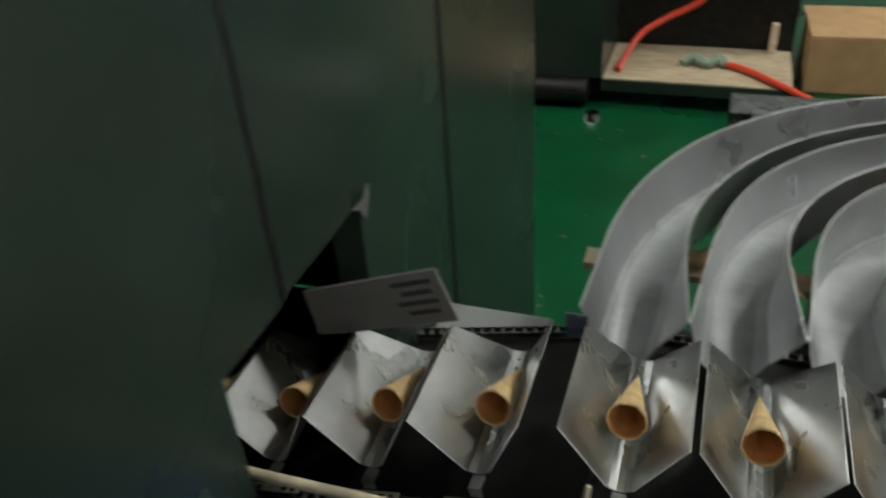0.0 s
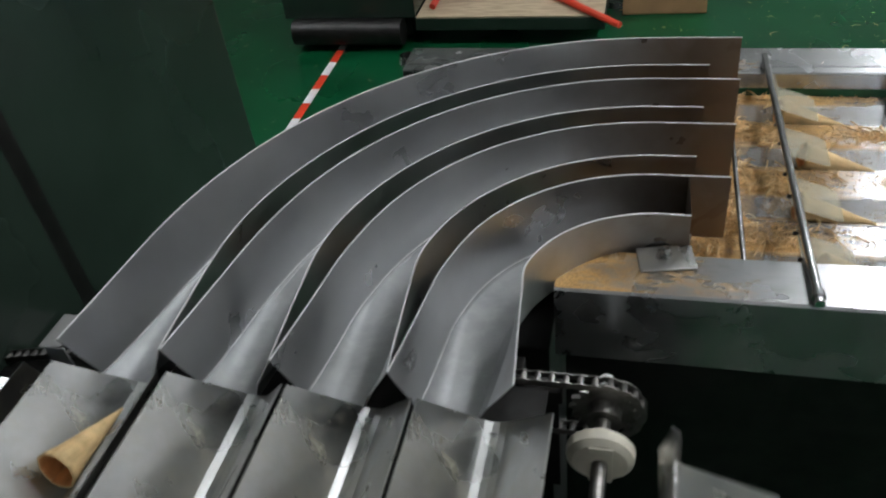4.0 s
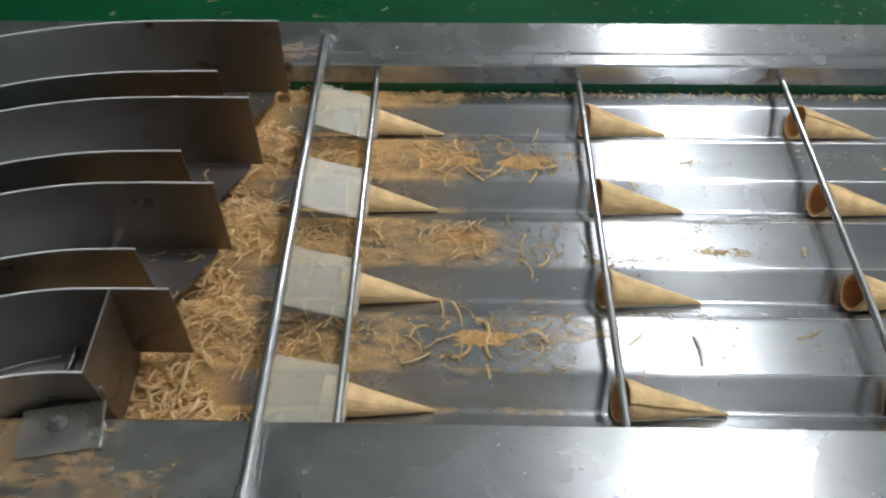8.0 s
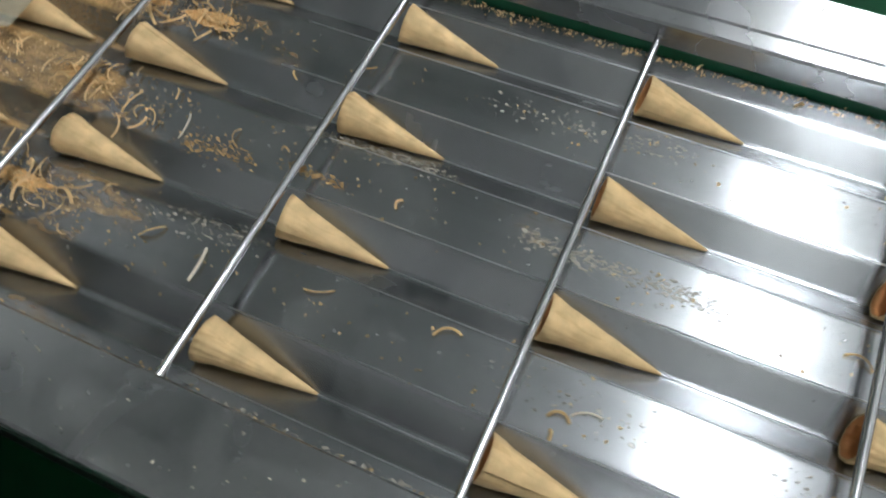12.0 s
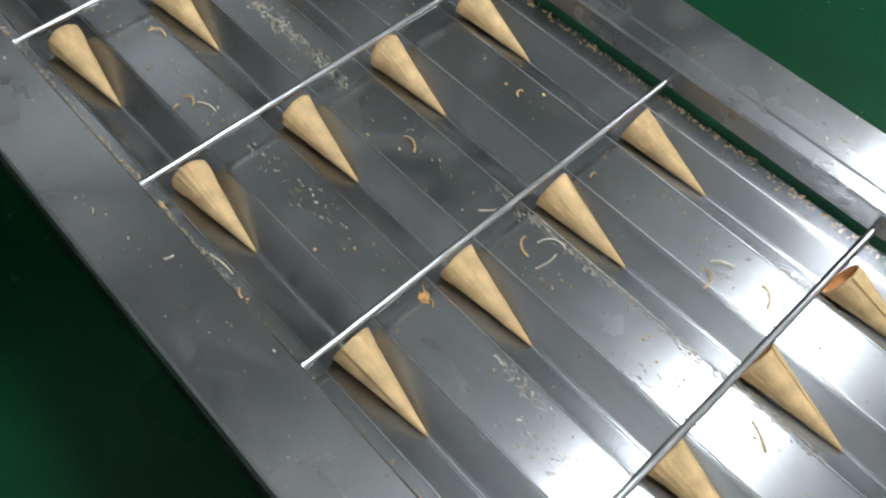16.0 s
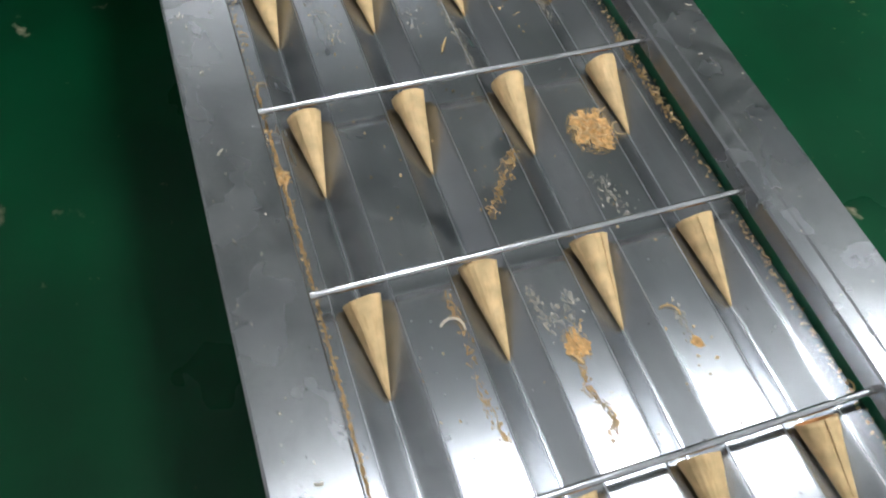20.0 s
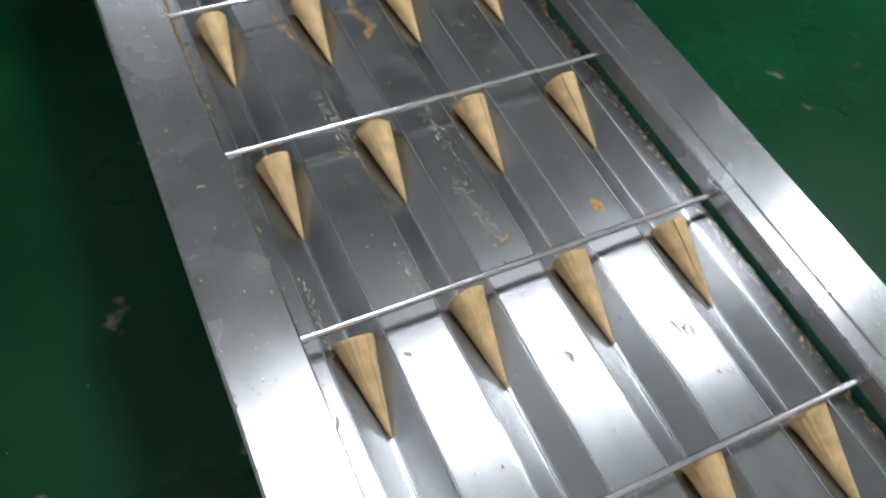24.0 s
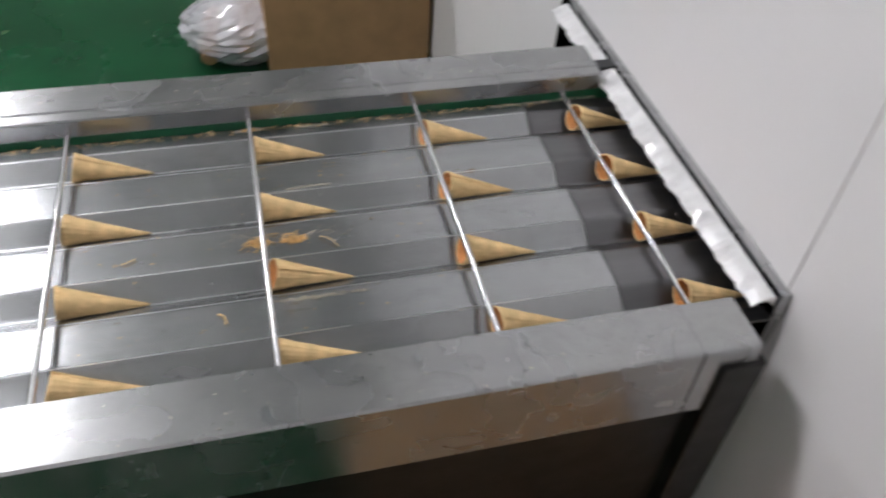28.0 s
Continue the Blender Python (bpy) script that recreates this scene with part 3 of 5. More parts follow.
def chutes():
    for n in (1, 2, 3, 4):
        t = thing("chute", "curved polished sheet steel chute into a lane", "chute", pose(0, 0, 0), "curved chutes")
        ends = {1: (-1.385, -1.331), 2: (-1.396, -1.342), 3: (-1.408, -1.354), 4: (-1.421, -1.366)}[n]

        far = 0.012 if n == 1 else 0.0

        def section(row, points, thick=0.0011, lean=0.0):
            """One row across the chute: the V of a trough at the mouth, a box with a flat slide further on."""
            x, y, a, u = row
            nx, ny = -math.sin(a), math.cos(a)
            v = max(0.0, 1 - u / 0.25) ** 1.3
            low, top = 0.083 - 0.053 * min(1, u * 1.15), 0.172 - 0.042 * min(1, u * 1.15)
            out = []
            for name, dh in points:
                s, h = {"outer_top": ((0.042 + far, 0.0605), (1.0, 1.0)), "outer_fold": ((0.0375, 0.043), (0.05, 0.24)), "outer_mid": ((0.041 + far * 0.5, 0.053), (0.55, 0.65)),
                        "tongue_out": ((0.026, 0.016), (0.0, 0.0)), "slope_out": ((0.034, 0.03), (0.012, 0.075)), "tongue_in": ((-0.024, -0.014), (0.0, 0.0)),
                        "inner_fold": ((-0.035, -0.03), (0.06, 0.42)), "inner_mid": ((-0.0395, -0.046), (0.55, 0.72)), "inner_top": ((-0.042, -0.0605), (1.0, 1.0))}[name]
                w, g = s[0] + (s[1] - s[0]) * v, h[0] + (h[1] - h[0]) * v
                z = low + (top - low) * g
                back = 0.02 * (1 - g) * max(0.0, 1 - u / 0.05)
                w += math.copysign(thick, w) * dh
                along = lean * (w + 0.04) / 0.08
                out.append((x + nx * w - math.cos(a) * (-back - along), y + ny * w - math.sin(a) * (-back - along), z - (thick * dh if "top" not in name else 0)))
            return out

        def sheet(names):
            return [(k, 0) for k in names] + [(k, 1) for k in names[::-1]]
        inner, outer = sheet(("inner_top", "inner_mid", "inner_fold")), sheet(("outer_top", "outer_mid", "outer_fold"))
        base = sheet(("inner_fold", "tongue_in", "tongue_out", "slope_out", "outer_fold"))

        def edging(rows, name, r):
            return loft([[(p[0] + r * math.cos(q) * math.sin(row[2]), p[1] - r * math.cos(q) * math.cos(row[2]), p[2] + r * math.sin(q)) for q in [math.pi * k / 3 for k in range(6)]]
                         for row in rows for p in section(row, [(name, 0.4)])])
        for name, end in (("inner_top", ends[0]), ("outer_top", ends[1])):
            part("rim", edging(chute_line(n, end), name, 0.0011), PALE_GLINT, t, "pale bead standing in for the glint of a worn cut edge", True)
        part("fold", edging(chute_line(n, ends[0])[:30], "outer_fold", 0.0013), PALE_GLINT, t, "thin bright bead standing in for the glint of a worn fold", True)
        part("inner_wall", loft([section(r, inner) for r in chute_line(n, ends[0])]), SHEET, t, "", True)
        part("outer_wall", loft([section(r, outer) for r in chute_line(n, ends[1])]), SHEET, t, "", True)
        rows = chute_line(n, ends[0])
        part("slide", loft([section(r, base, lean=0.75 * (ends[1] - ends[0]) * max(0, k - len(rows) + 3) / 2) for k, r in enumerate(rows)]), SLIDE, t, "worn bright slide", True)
        if n == 1:
            part("corner_tab", box(MOUTH_X[1] - 0.075, MOUTH_X[1] - 0.05, -0.372, -0.3705, 0.13, 0.166, 0.0005), SHEET, t, "small bent steel tab")
    # carrier under the chutes
    c = thing("chute_carrier", "black steel carrier under the chutes", "frame", pose(0, 0, 0))
    part("carrier_bar", box(-2.0, -1.6, -0.22, -0.19, -0.02, 0.02, 0.002), BLACK, c)
    part("carrier_bar", box(-1.72, -1.69, -0.2, 0.3, -0.05, -0.01, 0.002), BLACK, c)
    pl = thing("plank", "pale dusty wooden plank under the chutes", "plank", pose(-1.85, -0.015, 0.0))
    part("board", box(-0.27, 0.27, -0.023, 0.023, -0.009, 0.004, 0.002), PINE, pl)
    part("carrier_bar", box(-2.03, -2.0, -0.2, 0.3, -0.05, -0.01, 0.002), BLACK, c)
    for x, y in ((-2.015, 0.28), (-1.95, -0.205), (-1.705, 0.28), (-1.62, -0.205)):
        part("post", box(x - 0.02, x + 0.02, y - 0.02, y + 0.02, FLOOR, -0.02, 0.002), BLACK, c)


# ---- wafer cones ----
def cone_mesh(seed):
    """A rolled wafer cone: tip at the origin, mouth towards -x, with the overlap of the sheet."""
    rng = random.Random(seed)
    bm = bmesh.new()
    seg, L, R = 72, 0.109, 0.0204
    skew, a0 = rng.uniform(0.002, 0.006), rng.uniform(0, 6.28)
    rows, band = [], rng.uniform(0.8, 0.92)
    for k in range(19):
        u = k / 18
        ring_o, ring_i = [], []
        for j in range(seg + 1):
            a = a0 + 2 * math.pi * j / seg
            lap = 0.0016 * (j / seg - 0.5) * min(1, u * 2.5)
            end = L - skew * (0.5 + 0.5 * math.cos(a - a0)) * u
            x = -end * u
            r = 0.0012 + (R - 0.0012) * u + lap + 0.0003 * math.sin(9 * a + 20 * u) * u
            r += 0.0007 * max(0, (u - 0.3) / 0.7) ** 1.1 * math.sin(27 * a + 5 * math.sin(2 * a + seed) + 6 * u) * (0.6 + 0.4 * math.sin(a + seed))
            r += 0.0007 * (0.5 + 0.5 * math.tanh((u - band) * 60)) * (1 if (a + seed) % 6.28 < 4 else 0)
            ring_o.append(bm.verts.new((x, r * math.cos(a), r * math.sin(a))))
            ri = max(r - 0.0022, 0.0002)
            ring_i.append(bm.verts.new((x - (0 if k == 18 else 0.001), ri * math.cos(a), ri * math.sin(a))))
        rows.append((ring_o, ring_i))
    for (o0, i0), (o1, i1) in zip(rows, rows[1:]):
        for j in range(seg):
            bm.faces.new((o0[j], o0[j + 1], o1[j + 1], o1[j]))
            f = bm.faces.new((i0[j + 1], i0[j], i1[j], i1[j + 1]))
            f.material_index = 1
    o, i = rows[-1]
    for j in range(seg):
        bm.faces.new((o[j], o[j + 1], i[j + 1], i[j]))
    o, i = rows[0]
    for j in range(seg):
        bm.faces.new((o[j + 1], o[j], i[j], i[j + 1]))
    for k in range(18):
        bm.faces.new((rows[k][0][0], rows[k + 1][0][0], rows[k + 1][1][0], rows[k][1][0]))
        bm.faces.new((rows[k][0][seg], rows[k][1][seg], rows[k + 1][1][seg], rows[k + 1][0][seg]))
    me = bpy.data.meshes.new("cone_%d" % seed)
    bmesh.ops.triangulate(bm, faces=[f for f in bm.faces if len(f.verts) > 4])
    for f in bm.faces:
        f.smooth = True
    bm.to_mesh(me)
    bm.free()
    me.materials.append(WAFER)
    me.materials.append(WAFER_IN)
    return me


# ---- times of the line ----
S = 4 * 0.1305 * V / P            # speed of the trough chain
BLOW0, BEAT = 0.46, P / V         # the first air blast seen, and the time from one to the next
TILT = 12.8


WAITS = {(-2, 1): -1.188, (-2, 2): -1.172, (-2, 3): -1.158, (-2, 4): -1.134}      # where the tips come to rest


def bar_x(k, t):
    return k * P - 0.1045 + V * (t - 17.0)


def lane_pose(x, n, spin):
    return pose(x, LANES[n], 0.0035, 0, TILT, 0) @ pose(0, 0, 0, spin, 0, 0)


def on_bed(k, n, t, dx, spin):
    x = k * P + 0.004 + dx + V * (t - 17.0)
    return lane_pose(min(x, 2.326 + 0.5 * dx), n, spin)       # the lip at the end stops the tip


KNEE, SLOPE = -2.04, math.radians(12.5)


def run_pose(x):
    """Where the trough chain stands that would be at x on a level run: it climbs to the knee, then runs level."""
    d = KNEE - x
    if d <= -0.06:
        return pose(x, 0, 0)
    u = min(1.0, (d + 0.06) / 0.12)
    a = SLOPE * u
    if d < 0.06:
        drop = 0.5 * SLOPE * (d + 0.06) ** 2 / 0.12
        px = x
    else:
        drop = 0.5 * SLOPE * 0.12 + math.sin(SLOPE) * (d - 0.06)
        px = KNEE - 0.06 - math.cos(SLOPE) * (d - 0.06)
    return Matrix.Translation((px, 0, -drop)) @ Matrix.Rotation(-a, 4, "Y")


def in_trough(n, t, blow, spin):
    x = MOUTH_X[4] - (4 - n) * 0.1305 + S * (t - blow)
    roll = 0.015 * min(1.0, max(0.0, (KNEE + 0.06 - x) / 0.12))      # the cones lean over on the slope
    return run_pose(x) @ pose(-0.003 + roll, -0.394, 0.106, 0, 17, 90) @ pose(0, 0, 0, spin, 0, 0)


def cone_rows(k, n, rng):
    spin, dx = rng.uniform(0, 360), rng.uniform(-0.004, 0.004)
    if k >= 2:
        return [(t, on_bed(k, n, t, dx, spin)) for t in range(0, 29)]      # already lying on the bed
    blow = BLOW0 + BEAT * (1 - k)
    wait = -1.15 + rng.uniform(-0.015, 0.015)
    wait = WAITS.get((k, n), wait)
    rows = []
    enter = blow - (MOUTH_X[4] - (4 - n) * 0.1305 + 3.1) / S          # when the trough comes by the stack inside the machine
    t0 = 0.0
    if enter > 0.3:
        store = pose(-3.1, -0.367, 0.2 + 0.02 * (1 - k) + 0.1 * n, 0, 22, 90) @ pose(0, 0, 0, spin, 0, 0)
        rows += [(0.0, store), (enter - 0.2, store)]
        t0 = enter
    if blow > t0:
        steps = max(1, int((blow - t0) / 0.8))
        rows += [(t0 + (blow - t0) * i / steps, in_trough(n, t0 + (blow - t0) * i / steps, blow, spin)) for i in range(steps + 1)]
    line = chute_line(n, -1.40)
    for i, dt in ((5, 0.085), (12, 0.165), (18, 0.225), (24, 0.285), (30, 0.345), (37, 0.41)):
        x, y, a, u = line[i]
        zf = 0.072 - 0.042 * min(1, u * 1.15)
        dt *= {1: 1.25, 2: 1.12, 3: 0.92, 4: 0.82}[n] if i > 5 else 1.0
        rows.append((blow + dt, pose(x + 0.05 * math.cos(a), y + 0.05 * math.sin(a), zf + 0.006, 0, 11, math.degrees(a)) @ pose(0, 0, 0, spin, 0, 0)))
    rows.append((blow + {1: 0.72, 2: 0.66, 3: 0.52, 4: 0.46}[n], lane_pose(wait, n, spin)))
    meet = 17.0 + (wait - dx - 0.004 - k * P) / V
    rows.append((meet, lane_pose(wait, n, spin)))
    t = meet
    while t < 28.0:
        t = min(28.0, t + 1.5) if 28.0 - t > 2.0 else 28.0
        rows.append((t, on_bed(k, n, t, dx, spin)))
    rows = [r for r in rows if r[0] <= 28.0]
    return rows


BARS = range(-7, 6)


def bars_and_cones():
    made = []
    mesh = thing("push_bar", "thin steel push bar lying across the four lanes", "bar", group="push bars")
    part("rod", rod((0, -0.0505, 0), (0, 0.4535, 0), 0.004), ROD, mesh, "", True)
    for y0, y1 in ((-0.0515, -0.044), (0.4475, 0.4545)):
        part("end_sleeve", rod((0, y0, 0), (0, y1, 0), 0.0049), ROD, mesh, "worn end sleeve", True)
    kinds = [cone_mesh(s) for s in range(7)]
    rng = random.Random(11)
    first = True
    for k in BARS:
        b = mesh if first else copy_thing(mesh, Matrix.Identity(4))
        first = False
        rows = []
        for i in range(57):
            t = i * 0.5
            x, z = bar_x(k, t), 0.0475
            if x < -1.56:                                # comes up round the tail sprocket
                a = min(math.pi, (-1.56 - x) / 0.06)
                over = max(0.0, -1.56 - x - math.pi * 0.06)
                x, z = -1.56 - 0.06 * math.sin(a) + over, -0.0125 + 0.06 * math.cos(a)
            elif x > XK:
                z -= 0.26 * min(x - XK, 0.1)
                if x > XK + 0.1:                        # goes down round the head sprocket
                    a = min(math.pi, (x - XK - 0.1) / 0.06)
                    over = max(0.0, x - XK - 0.1 - math.pi * 0.06)
                    x, z = XK + 0.1 + 0.022 * math.sin(a) - over, 0.0215 - 0.09 * (1 - math.cos(a))
            rows.append((t, pose(x, 0, z)))
        made.append((b, rows))
        for n in (1, 2, 3, 4):
            c = new("wafer_cone", kinds[rng.randrange(7)])
            tagged(c, "golden rolled wafer cone lying in its lane behind a bar" if k > 1 else "golden rolled wafer cone with a wrapped edge", "wafer cone", "wafer cones")
            made.append((c, cone_rows(k, n, rng)))
    return made


# ---- trough chain ----
PITCH, RUN_B = 0.1305, -1.503
def troughs():
    made = []
    t0 = thing("trough", "steel V trough on two chains that carries one cone", "trough", Matrix.Identity(4), "chain troughs")
    prof = [(-0.0635, 0.17), (-0.062, 0.17), (-0.0115, 0.0975), (-0.0035, 0.0935), (0.0035, 0.0935), (0.0115, 0.0975), (0.062, 0.17), (0.0635, 0.17),
            (0.013, 0.0965), (0.004, 0.092), (-0.004, 0.092), (-0.013, 0.0965)]
    part("body", loft([[(x, -0.552, z) for x, z in prof], [(x, -0.39 + 0.042 * min(1.0, (0.17 - z) / 0.0765), z) for x, z in prof]]), TROUGH, t0, "worn V-bent steel sheet")
    part("tab", box(-0.0075, 0.0075, -0.568, -0.5525, 0.0875, 0.0925, 0.001), TROUGH, t0)
    part("tab_foot", box(-0.0075, 0.0075, -0.5715, -0.5685, 0.079, 0.0925, 0.0006), TROUGH, t0)
    part("attachment", box(-0.038, 0.038, -0.5845, -0.5725, 0.0755, 0.0785, 0.0006), PLATE, t0, "pale attachment plate")
    for dx in (-0.03, -0.018, 0.018, 0.03):
        part("rivet", rod((dx, -0.5805, 0.0786), (dx, -0.5805, 0.0796), 0.0035, seg=10), BLACK, t0)
    for sx in (-1, 1):
        part("cut_edge", rod((0.0628 * sx, -0.5525, 0.17), (0.0138 * sx, -0.5525, 0.0985), 0.0008, seg=6), PALE_GLINT, t0)
    # fine roller chain: the near run rides with its trough, the far one in short pieces that bend round the sprocket
    bm = bmesh.new()
    for sy in (-1, 1):
        ring = [(0.0112 * math.cos(q), 0.0054 * math.sin(q)) for q in [math.pi * k / 4 for k in range(8)]]
        loft([[(x, y, z) for x, z in ring] for y in (sy * 0.0062, sy * 0.0074)], bm=bm)
    rod((0, -0.0061, 0), (0, 0.0061, 0), 0.0038, seg=8, bm=bm)
    link = part("chain_link", bm, CHAIN, t0)
    link.matrix_basis = pose(-0.0571, -0.578, 0.066)
    for i in range(1, 8):
        again(link, t0, pose(-0.0571 + 0.0163 * i, -0.578, 0.066))
    piece = thing("chain_piece", "short length of oiled steel roller chain", "chain", Matrix.Identity(4), "chain pieces")
    for dx in (-0.00815, 0.00815):
        again(link, piece, pose(dx, -0.236, 0.036))
    count = 32
    loop = count * PITCH
    rr = 0.042
    arc = math.pi * rr
    run = (loop - 2 * arc) / 2
    base = 0.036                               # height of the chain on the upper run

    def at(s):
        s = s % loop
        up, down, back = Matrix.Translation((0, 0, base - rr)), Matrix.Translation((0, 0, rr - base)), Matrix.Rotation(math.pi, 4, "Y")
        if s < run:
            return run_pose(RUN_B - run + s)
        if s < run + arc:
            return run_pose(RUN_B) @ up @ Matrix.Rotation((s - run) / rr, 4, "Y") @ down
        if s < 2 * run + arc:
            return run_pose(RUN_B - (s - run - arc)) @ up @ back @ down
        return run_pose(RUN_B - run) @ up @ Matrix.Rotation(math.pi + (s - 2 * run - arc) / rr, 4, "Y") @ down
    for i in range(count):
        t = t0 if i == 0 else copy_thing(t0, Matrix.Identity(4))
        s0 = MOUTH_X[4] - (RUN_B - run) + i * PITCH - S * BLOW0
        made.append((t, [(k * 0.4, at(s0 + S * k * 0.4)) for k in range(71)]))
        for q in range(4):
            p = piece if i == 0 and q == 0 else copy_thing(piece, Matrix.Identity(4))
            off = -0.0489 + 0.0326 * q
            made.append((p, [(k * 0.4, at(s0 + off + S * k * 0.4)) for k in range(71)]))
    # what carries the chain
    f = thing("support_frame", "black greasy frame under the trough chain", "frame", pose(0, 0, 0))
    for y in (-0.575, -0.236):
        part("chain_track", box(-2.03, -1.55, y - 0.012, y + 0.012, 0.008, 0.028 if y > -0.4 else 0.05, 0.001), BLACK, f)
        bm = box(-1.3, -0.01, y - 0.012, y + 0.012, -0.012, 0.008, 0.001)
        bmesh.ops.transform(bm, matrix=Matrix.Translation((-2.03, 0, 0.018)) @ Matrix.Rotation(-SLOPE, 4, "Y"), verts=bm.verts)
        part("chain_track", bm, BLACK, f)
        part("side_plate", box(-2.1, -1.555, y - 0.006, y + 0.006, -0.16, 0.02), BLACK, f)
    part("front_plate", box(-2.24, -1.35, -0.6, -0.592, -0.5, -0.1, 0.002), CABINET, f)
    part("ledge", box(-2.325, -2.15, -0.195, -0.125, -0.06, -0.05, 0.003), DIM, f, "dusty grey ledge")
    # black plates added to keep the returning troughs in darkness
    part("dark_filler", box(-2.03, -1.565, -0.56, -0.25, 0.031, 0.034), BLACK, f, "black plate added for the darkness between the chain runs")
    bm = box(-1.0, -0.004, -0.56, -0.25, -0.002, 0.002)
    bmesh.ops.transform(bm, matrix=Matrix.Translation((-2.03, 0, 0.031)) @ Matrix.Rotation(-SLOPE, 4, "Y"), verts=bm.verts)
    part("dark_filler", bm, BLACK, f)
    part("tray", box(-2.1, -1.4, -0.6, -0.25, -0.3, -0.29), BLACK, f)
    for x in (-2.05, -1.6):
        for y in (-0.62, -0.27):
            part("frame_leg", box(x - 0.02, x + 0.02, y - 0.02, y + 0.02, FLOOR, -0.16, 0.002), BLACK, f)
    for y in (-0.575, -0.236):
        sp = thing("sprocket", "greasy steel chain sprocket with a pale nut", "sprocket", pose(RUN_B, y, base - rr), "end sprockets")
        teeth = []
        for k in range(64):
            a, r = 2 * math.pi * k / 64, rr - (0.001, 0.005, 0.01, 0.005)[k % 4]
            teeth.append((r * math.cos(a), r * math.sin(a)))
        bm = loft([[(x, y2, z) for x, z in teeth] for y2 in (-0.003, 0.003)])
        part("wheel", bm, CHAIN, sp)
        part("hub", rod((0, -0.02, 0), (0, 0.02, 0), 0.02, seg=20), CHAIN, sp)
        part("shaft_end", rod((0, 0.02, 0), (0, 0.047 if y > -0.4 else 0.03, 0), 0.0095, 0.008, seg=16), WHITE, sp, "pale shaft end", True)
    bh = thing("bearing_housing", "round cream bearing housing by the chain end", "bearing", pose(RUN_B, -0.3, base - rr))
    part("shell", loft([[(r * math.cos(q), y, r * math.sin(q)) for q in [2 * math.pi * k / 24 for k in range(24)]] for r, y in ((0.03, -0.012), (0.037, -0.006), (0.038, 0.006), (0.03, 0.013), (0.014, 0.017))]), CREAM, bh, "", True)
    part("front_plate", box(-0.012, 0.014, -0.0145, -0.0125, -0.03, 0.028, 0.0005), CREAM, bh)
    part("stub", rod((0, 0.0175, 0), (0, 0.024, 0), 0.011), WHITE, bh)
    part("shaft", rod((RUN_B, -0.64, base - rr), (RUN_B, -0.21, base - rr), 0.009), CHAIN, f)
    return made


def air_line():
    a = thing("air_pipe", "grimy cream air pipe with blow nozzles", "pipe", pose(-2.0, -0.628, 0.098, 0, -2.2, 0))
    part("pipe", rod((-0.13, 0, 0), (0.30, 0, 0), 0.011), PIPE, a, "", True)
    part("thin_pipe", rod((-0.75, 0.01, 0.0), (-0.13, 0, 0), 0.006), PIPE, a, "", True)
    part("end_cap", rod((0.30, 0, 0), (0.32, 0, 0), 0.015), WHITE, a)
    part("thin_pipe", rod((0.32, 0, 0), (0.4, 0, 0), 0.008), PIPE, a, "", True)
    for n, x in [(k, v + 2.0) for k, v in MOUTH_X.items()]:
        nz = part("nozzle", rod((x - 0.012, 0.0, 0.01), (x - 0.006, 0.022, 0.06), 0.005, 0.0025, 10), PIPE, a, "", True)
        part("collar", rod((x - 0.012, 0.0, -0.014), (x - 0.011, 0.003, 0.022), 0.0095, 0.0075, 8), PIPE, nz)
    rng = random.Random(9)
    for x in (-0.03, 0.1, 0.22):
        part("tape", hose([(x + rng.uniform(-0.02, 0.02), rng.uniform(-0.015, 0.0), 0.012 * math.sin(k * 1.7)) for k in range(6)], 0.006, 6), PIPE, a, "crumpled cream tape wrapped round the pipe", True)
    for x in (MOUTH_X[1] + 1.985, MOUTH_X[2] + 1.99, 0.26):            # knots of tape under the nozzles
        for k in range(3):
            pts = [(x + rng.uniform(-0.022, 0.022), rng.uniform(-0.02, 0.008), -0.004 - 0.01 * k + rng.uniform(-0.012, 0.01)) for _ in range(5)]
            part("tape_knot", hose(pts, rng.uniform(0.004, 0.008), 5), PIPE, a, "crumpled dirty cream tape")
    b = thing("bucket", "blue plastic bucket under the pipe", "bucket", pose(-2.16, -0.735, 0.035))
    ring = [[(r * math.cos(2 * math.pi * k / 32), r * math.sin(2 * math.pi * k / 32), z) for k in range(32)] for r, z in ((0.09, -0.3), (0.115, 0.0), (0.122, 0.0), (0.122, 0.015), (0.112, 0.015), (0.086, -0.295))]
    part("shell", loft(ring), BLUE, b, "", True)
    stool = thing("stool", "black steel stand under the bucket", "stand", pose(-2.16, -0.735, FLOOR))
    part("top", box(-0.14, 0.14, -0.12, 0.12, 0.4, 0.455, 0.003), BLACK, stool)
    part("base", box(-0.1, 0.1, -0.09, 0.09, 0.0, 0.4), BLACK, stool)


